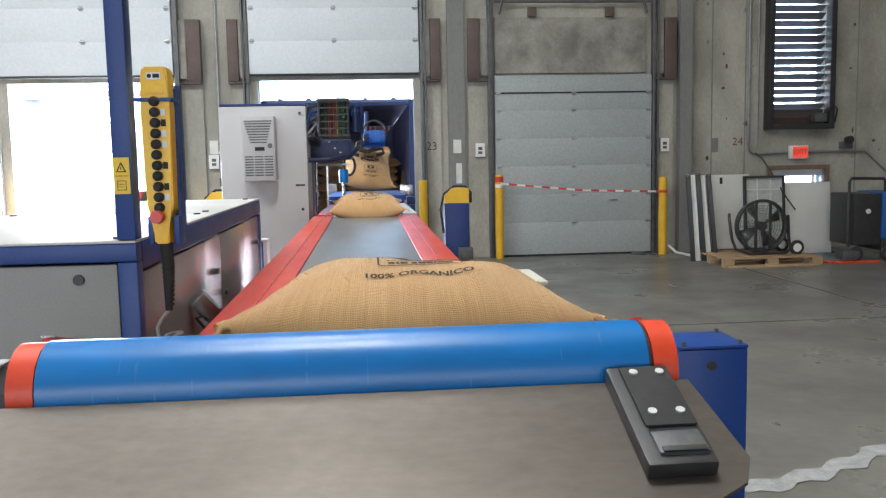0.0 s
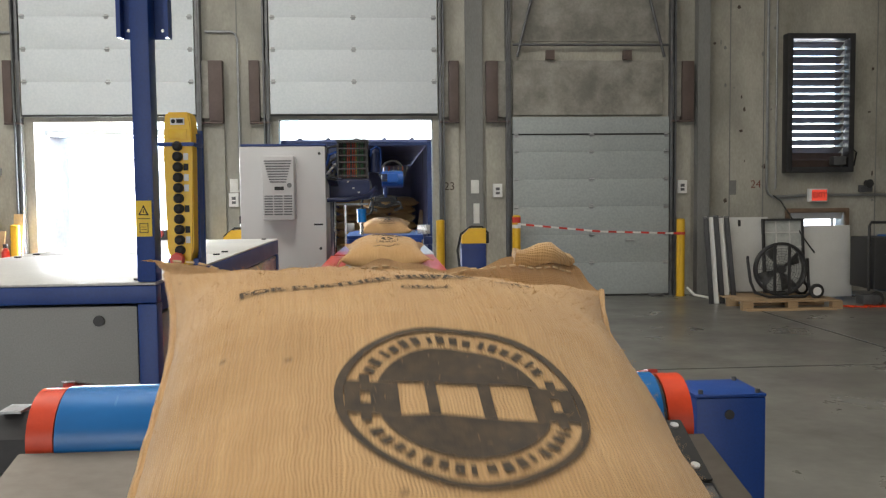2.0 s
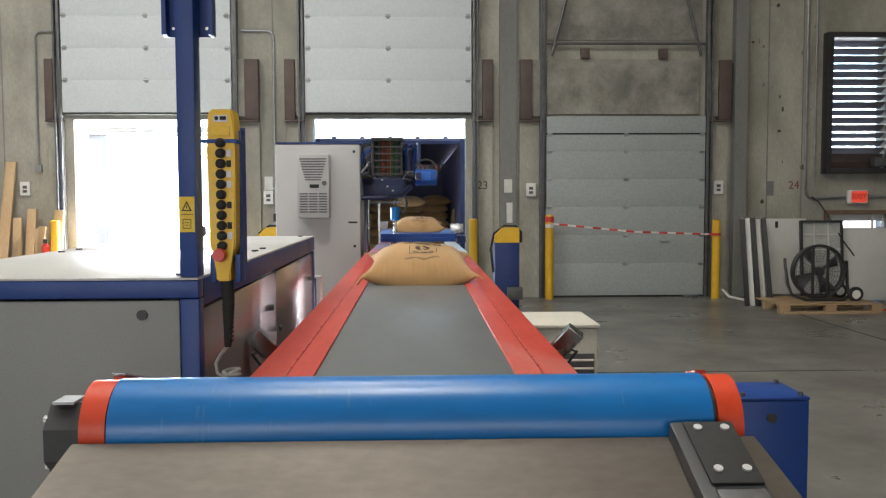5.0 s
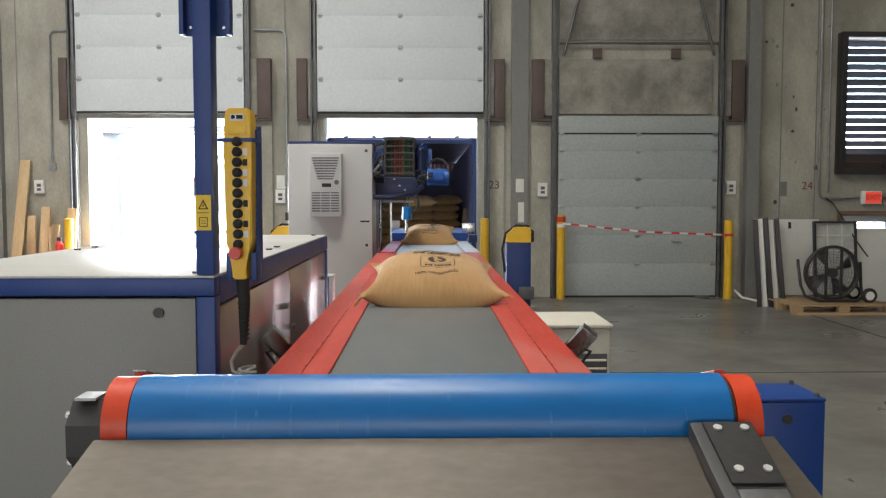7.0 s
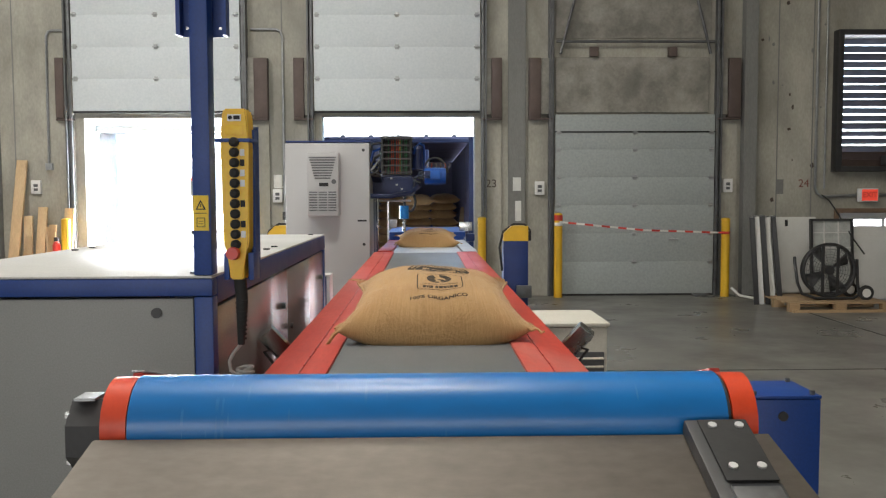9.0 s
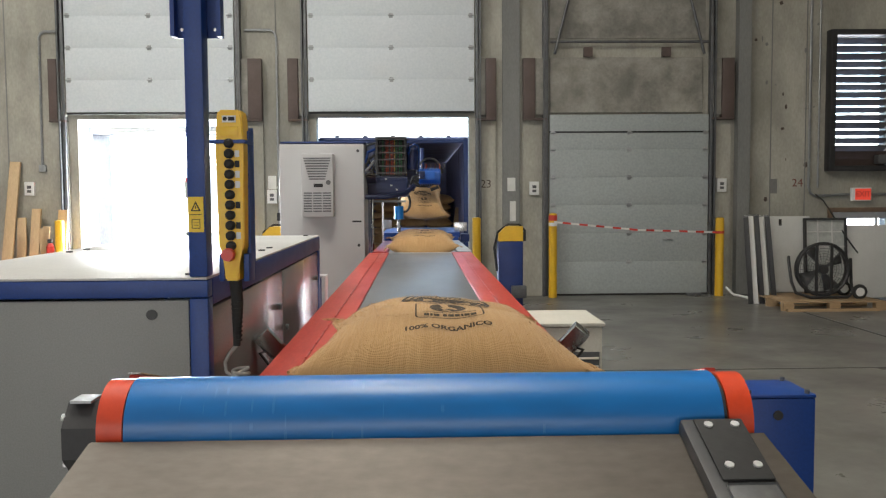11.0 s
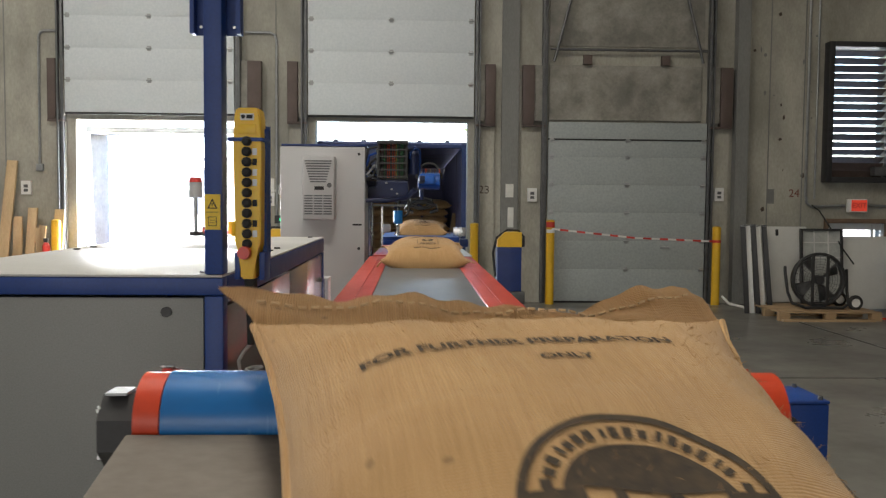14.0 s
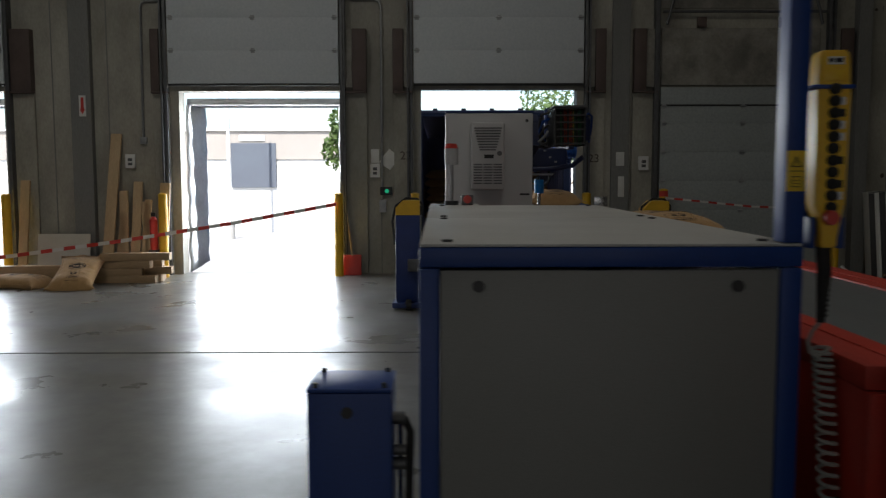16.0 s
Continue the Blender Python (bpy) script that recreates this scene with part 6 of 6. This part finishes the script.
t = thing("welding_cart", 7.2, 11.3, 0, "black and blue engine welder on a wheeled cart", "welder")
part("front_case", B(-0.52, -0.13, -0.1, 0.5, 0.22, 0.92, bevel=0.02), "black", t)
part("body", B(-0.128, 0.7, -0.12, 0.52, 0.3, 0.94, bevel=0.03), "welder", t, "blue painted engine cover")
part("lower_case", B(-0.125, 0.7, -0.11, 0.5, 0.14, 0.298, bevel=0.01), "black", t)
for z in (0.8, 0.72):
    part("lettering_bar", B(0.0, 0.35, -0.1235, -0.1205, z, z + (0.05 if z > 0.75 else 0.02)), "white", t, smooth=False)
part("dial", rod(bmesh.new(), (-0.32, -0.112, 0.68), (-0.32, -0.1, 0.68), 0.035, 16), "white", t)
part("handle", sweep(bmesh.new(), [(-0.58, -0.08, 0.2), (-0.585, -0.08, 1.08), (-0.56, -0.08, 1.13), (-0.1, -0.08, 1.12), (-0.07, -0.08, 1.08), (-0.07, -0.08, 0.3)], 0.02, 8), "black", t)
for x in (-0.5, -0.05, 0.5):
    w = part("wheel", sweep(bmesh.new(), [(x + 0.075 * math.cos(a), -0.14, 0.1 + 0.075 * math.sin(a)) for a in [k * math.tau / 20 for k in range(20)]], 0.03, 8, True), "rubber", t)
    part("hub", rod(bmesh.new(), (x, -0.16, 0.1), (x, -0.12, 0.1), 0.055, 16), "track", w)
part("pedal_box", B(-0.72, -0.5, -0.2, 0.0, 0.03, 0.16, bevel=0.02), "track", t)
rnd = random.Random(3)
pts = [(6.1 + 0.55 * rnd.random() + 0.02 * k, 11.0 + 0.3 * rnd.random(), 0.012) for k in range(22)]
lone("extension_cord", sweep(bmesh.new(), pts, 0.012, 6), "orange", "tangled orange extension cord on the floor", "cord")
lone("plastic_strip", sweep(bmesh.new(), [(4.62, 12.6, 0.14), (4.7, 12.5, 0.04), (4.85, 12.3, 0.015), (5.25, 12.05, 0.012)], 0.02, 6), "paper", "strip of pale plastic film on the floor", "film")
t = thing("floor_clutter", 4.2, 12.8, 0, "short dark steel offcuts by the door sill", "offcut")
part("piece", B(-0.1, 0.12, -0.02, 0.03, 0, 0.04, bevel=0.006), "track", t)

# ---------------------------------------------------------------- timber, bags and tools on the left
def plank(x, y, w, h, lean, mat="wood"):
    t = thing("plank", x, y, 0, "pale pine plank leaning on the wall", "plank", "leaning planks")
    part("board", box(bmesh.new(), -w / 2, w / 2, -0.02, 0.02, 0, h, Matrix.Rotation(radians(-9), 4, "X") @ Matrix.Rotation(radians(lean), 4, "Y"), 0.003), mat, t)
    return t


for x, w, h, lean in ((-5.92, 0.15, 2.08, 2.5), (-5.66, 0.12, 1.25, -2), (-5.52, 0.13, 1.38, 1), (-5.40, 0.10, 1.12, 3), (-5.25, 0.12, 1.10, -8), (-5.12, 0.14, 1.36, 0.5), (-5.75, 0.1, 0.95, 4), (-7.12, 0.13, 1.4, 0)):
    plank(x, 12.62, w, h, lean)
rnd = random.Random(11)
for row in range(4):
    for k in range(3):
        if row == 3 and k:
            continue
        t = thing("timber_beam", -5.35 + rnd.uniform(-0.12, 0.12), 12.02 + 0.16 * k, 0.102 * row, "sawn pine beam in a low stack", "timber", "stacked timber", rz=rnd.uniform(-4, 4))
        part("beam", B(-0.75 + rnd.uniform(0, 0.3), 0.4 + rnd.uniform(-0.15, 0.08), -0.07, 0.07, 0.0, 0.1, bevel=0.004), "wood_flat", t)
t = thing("cardboard_sheet", -6.55, 12.7, 0.0, "pale board leaning behind the timber", "board")
part("sheet", box(bmesh.new(), -0.4, 0.35, 0, 0.02, 0, 0.62, Matrix.Rotation(radians(-8), 4, "X")), "cream", t)
t = thing("long_beam", -6.6, 12.35, 0, "long pine beam on the floor by the wall", "timber", "stacked timber", rz=3)
part("beam", B(-1.0, 0.6, -0.08, 0.08, 0, 0.2, bevel=0.004), "wood_flat", t)
for x, y, rz, tilt_b in ((-6.72, 11.6, 82, 0), (-5.9, 11.62, 8, 20)):
    o = copy_thing(bag_c, pose(x, y, 0.13 if tilt_b else 0.0, tilt_b, 0, rz))
    tagged(o, "full jute bag lying on the floor by the timber", group="bags on the floor")
t = thing("shovel", -2.42, 12.8, 0, "red plastic shovel leaning by the bollard", "shovel")
part("blade", box(bmesh.new(), -0.13, 0.13, -0.02, 0.02, 0.0, 0.3, Matrix.Rotation(radians(-8), 4, "X"), 0.012), "redplastic", t)
part("handle", rod(bmesh.new(), (0, 0.03, 0.28), (-0.12, 0.15, 1.1), 0.016, 10), "wood", t)
t = thing("fire_extinguisher", -5.22, 12.6, 0.0, "red fire extinguisher behind the planks", "fire extinguisher")
part("bottle", rod(rod(bmesh.new(), (0, 0, 0.4), (0, 0, 0.82), 0.055, 18), (0, 0, 0.82), (0, 0, 0.87), 0.055, 18, 0.025), "redplastic", t)
part("head", B(-0.03, 0.03, -0.025, 0.025, 0.871, 0.93, bevel=0.008), "black", t)
part("stand", B(-0.06, 0.06, -0.06, 0.06, 0.0, 0.399), "track", t)


# ---------------------------------------------------------------- what moves
def smooth_between(table, tau):
    """Glides through the rows of a table."""
    if tau <= table[0][0]:
        return table[0][1:]
    for k in range(len(table) - 1):
        a, b = table[k], table[k + 1]
        if tau <= b[0]:
            p, q = table[max(0, k - 1)], table[min(len(table) - 1, k + 2)]
            w = b[0] - a[0]
            f = (tau - a[0]) / w
            out = []
            for i in range(1, len(a)):
                m0 = (b[i] - p[i]) / (b[0] - p[0]) * w
                m1 = (q[i] - a[i]) / (q[0] - a[0]) * w
                lim = 3 * (b[i] - a[i])
                m0 = max(min(m0, max(lim, 0)), min(lim, 0))
                m1 = max(min(m1, max(lim, 0)), min(lim, 0))
                out.append((2 * f ** 3 - 3 * f * f + 1) * a[i] + (f ** 3 - 2 * f * f + f) * m0 + (3 * f * f - 2 * f ** 3) * b[i] + (f ** 3 - f * f) * m1)
            return tuple(out)
    return table[-1][1:]


# a bag's way from the container to the roller: its own time, x, y, z of its underside, tilt (front down), lean, turn, how far the foot and the mouth hang down
BELT_WAY = [
    (-14.2, -0.03, 15.7, 1.376, 0, 0, 0, 0, 0),
    (-13.2, 0.05, 13.0, 1.46, 10, 0, 6, 0, 0),
    (-12.5, 0.13, 10.45, 1.375, 22, 6, 6, 0, 0),
    (-11.4, 0.13, 10.40, 1.37, 25, 8, 4, 4, 0),
    (-10.9, 0.14, 10.40, 1.33, 22, 6, 2, 4, 0),
    (-10.6, 0.15, 10.38, 1.25, 17, 3, 0, 4, 0),
    (-10.3, 0.15, 10.36, 1.15, 10, 0, 0, 2, 0),
    (-9.8, 0.14, 10.35, 1.115, 2, 0, 0, 0, 0),
    (-7.0, 0.13, 10.30, 1.115, 0, 0, 0, 0, 0),
    (-5.9, 0.12, 9.93, 1.10, 3, 0, 0, 2, 0),
    (-5.0, 0.12, 9.53, 1.04, 4, 0, 0, 2, 0),
    (-4.4, 0.12, 9.26, 1.01, 0, 0, 0, 0, 0),
    (0.0, 0.125, 7.29, 1.06, 0, 0, 0, 0, 0),
    (0.5, 0.125, 7.066, 1.07, 0, 0, 0, 3, 0),
    (7.0, 0.125, 4.154, 1.072, 0, 0, 0, 4, 0),
    (10.3, 0.135, 2.676, 1.072, 0, 0, 0, 3, 0),
]
# over the roller and down the chute
WAY_A = [
    (0.0, 0.195, 2.024, 1.098, -11.5, 0.8, 0, 0, 0),
    (0.5, 0.19, 1.82, 1.145, -12.5, 2, 1, 0, 0),
    (1.0, 0.19, 1.637, 1.222, -11.4, 1.5, 0, 5, 4),
    (1.3, 0.205, 1.53, 1.26, -6, -1.3, -2.8, 20, 10),
    (1.6, 0.18, 1.395, 1.257, 7, 1.5, 2.8, 16, 18),
    (2.0, 0.16, 1.108, 1.18, 23, 5.8, 5.4, 8, 8),
    (2.5, 0.22, 0.99, 1.10, 24, 3, 21, 2, 4),
    (2.8, 0.295, 0.99, 1.068, 24, 0, 37, 0, 2),
    (3.3, 0.505, 1.02, 1.035, 24, 0, 63, 0, 0),
    (3.6, 0.68, 1.03, 1.005, 23, 3, 69, 0, 0),
    (4.0, 0.87, 1.02, 0.95, 21, 5, 72, 0, 0),
    (4.2, 0.99, 0.99, 0.91, 16, 5, 73, 0, 0),
    (4.65, 1.35, 0.7, 0.5, 8, 8, 76, 0, 0),
    (5.15, 1.7, 0.1, 0.12, 0, 4, 80, 0, 0),
    (5.55, 1.9, -0.8, 0.0, 0, 0, 85, 0, 0),
    (16.0, 1.9, -0.8, 0.0, 0, 0, 85, 0, 0),
]
WAY_B = BELT_WAY + [
    (11.1, 0.145, 2.318, 1.072, -4, 0, 0, -3, 0),
    (11.6, 0.16, 2.096, 1.112, -9, 0, 0, -2, -2),
    (12.0, 0.17, 1.919, 1.148, -11.5, 0.3, 0, 0, 0),
    (12.5, 0.175, 1.714, 1.205, -12.5, 1.0, -1, -1, 2),
    (13.0, 0.17, 1.519, 1.262, -7.5, 0.5, -2.5, 19.4, 12),
    (13.4, 0.158, 1.318, 1.262, 13.0, 2.1, 0, 12, 24),
    (13.7, 0.15, 1.07, 1.18, 20, 4.6, -4, 12, 8),
    (14.1, 0.215, 0.995, 1.096, 24, 3, 12, 4, 4),
    (14.5, 0.285, 0.975, 1.058, 24, 0, 20, 0, 2),
    (14.75, 0.45, 1.04, 1.02, 24, 0, 38, 0, 0),
    (15.0, 0.60, 1.03, 1.0, 22, 0, 50, 0, 0),
    (15.3, 0.9, 0.98, 0.9, 18, 4, 62, 0, 0),
    (15.6, 1.4, 0.5, 0.35, 8, 6, 70, 0, 0),
    (15.8, 1.65, 0.1, 0.05, 0, 2, 76, 0, 0),
    (16.0, 1.75, -0.1, 0.035, 0, 0, 78, 0, 0),
]


def bag_ride(ob, table, late):
    """Keys a bag along its table, and the pieces that hang down from its middle."""
    named = {o.name.split(".")[0]: o for o in ob.children}
    rows, foot, mouth = [], [], []
    for k in range(161):
        x, y, z, tip, lean, turn, hang, trail = smooth_between(table, 0.1 * k + late)
        rows.append((0.1 * k, pose(x, y, z, tip, lean, 0) @ pose(0, 0, 0, 0, 0, turn)))
        foot.append((0.1 * k, pose(0, FOLDS[0], FOLD_Z, hang) @ pose(0, -FOLDS[0], -FOLD_Z)))
        mouth.append((0.1 * k, pose(0, FOLDS[1], FOLD_Z, -trail) @ pose(0, -FOLDS[1], -FOLD_Z)))
    walk(ob, rows)
    walk(named["foot"], foot)
    walk(named["mouth"], mouth)


def motions():
    steps = [k * 0.1 for k in range(161)]
    for ob, table, late in ((bag_a, WAY_A, 0.0), (bag_b, WAY_B, 0.0), (bag_c, BELT_WAY, -11.85), (bag_d, BELT_WAY, -23.7)):
        bag_ride(ob, table, late)
    # the gripper goes down with each bag and comes up empty
    low = [(-14.2, 0.14, 13.5, 1.72), (-13.2, 0.14, 12.2, 1.72), (-12.5, 0.14, 10.35, 1.56), (-11.2, 0.14, 10.35, 1.56), (-10.3, 0.14, 10.35, 1.40), (-9.3, 0.14, 10.35, 1.38), (-8.6, 0.14, 10.35, 1.45), (-7.9, 0.14, 10.7, 1.75),
           (-5.0, 0.14, 13.5, 1.75), (-2.35, 0.14, 13.5, 1.72)]
    walk(gripper, [(t, pose(*smooth_between(low, t - 11.85 if t < 9.5 else t - 23.7))) for t in steps])
    # the blue roller turns with the belt
    turn = math.degrees(0.448 / 0.057)
    walk(roller, [(0.15 * k, pose(0, RY, RZ, turn * 0.15 * k)) for k in range(107)] + [(16.0, pose(0, RY, RZ, turn * 16.0))])


motions()
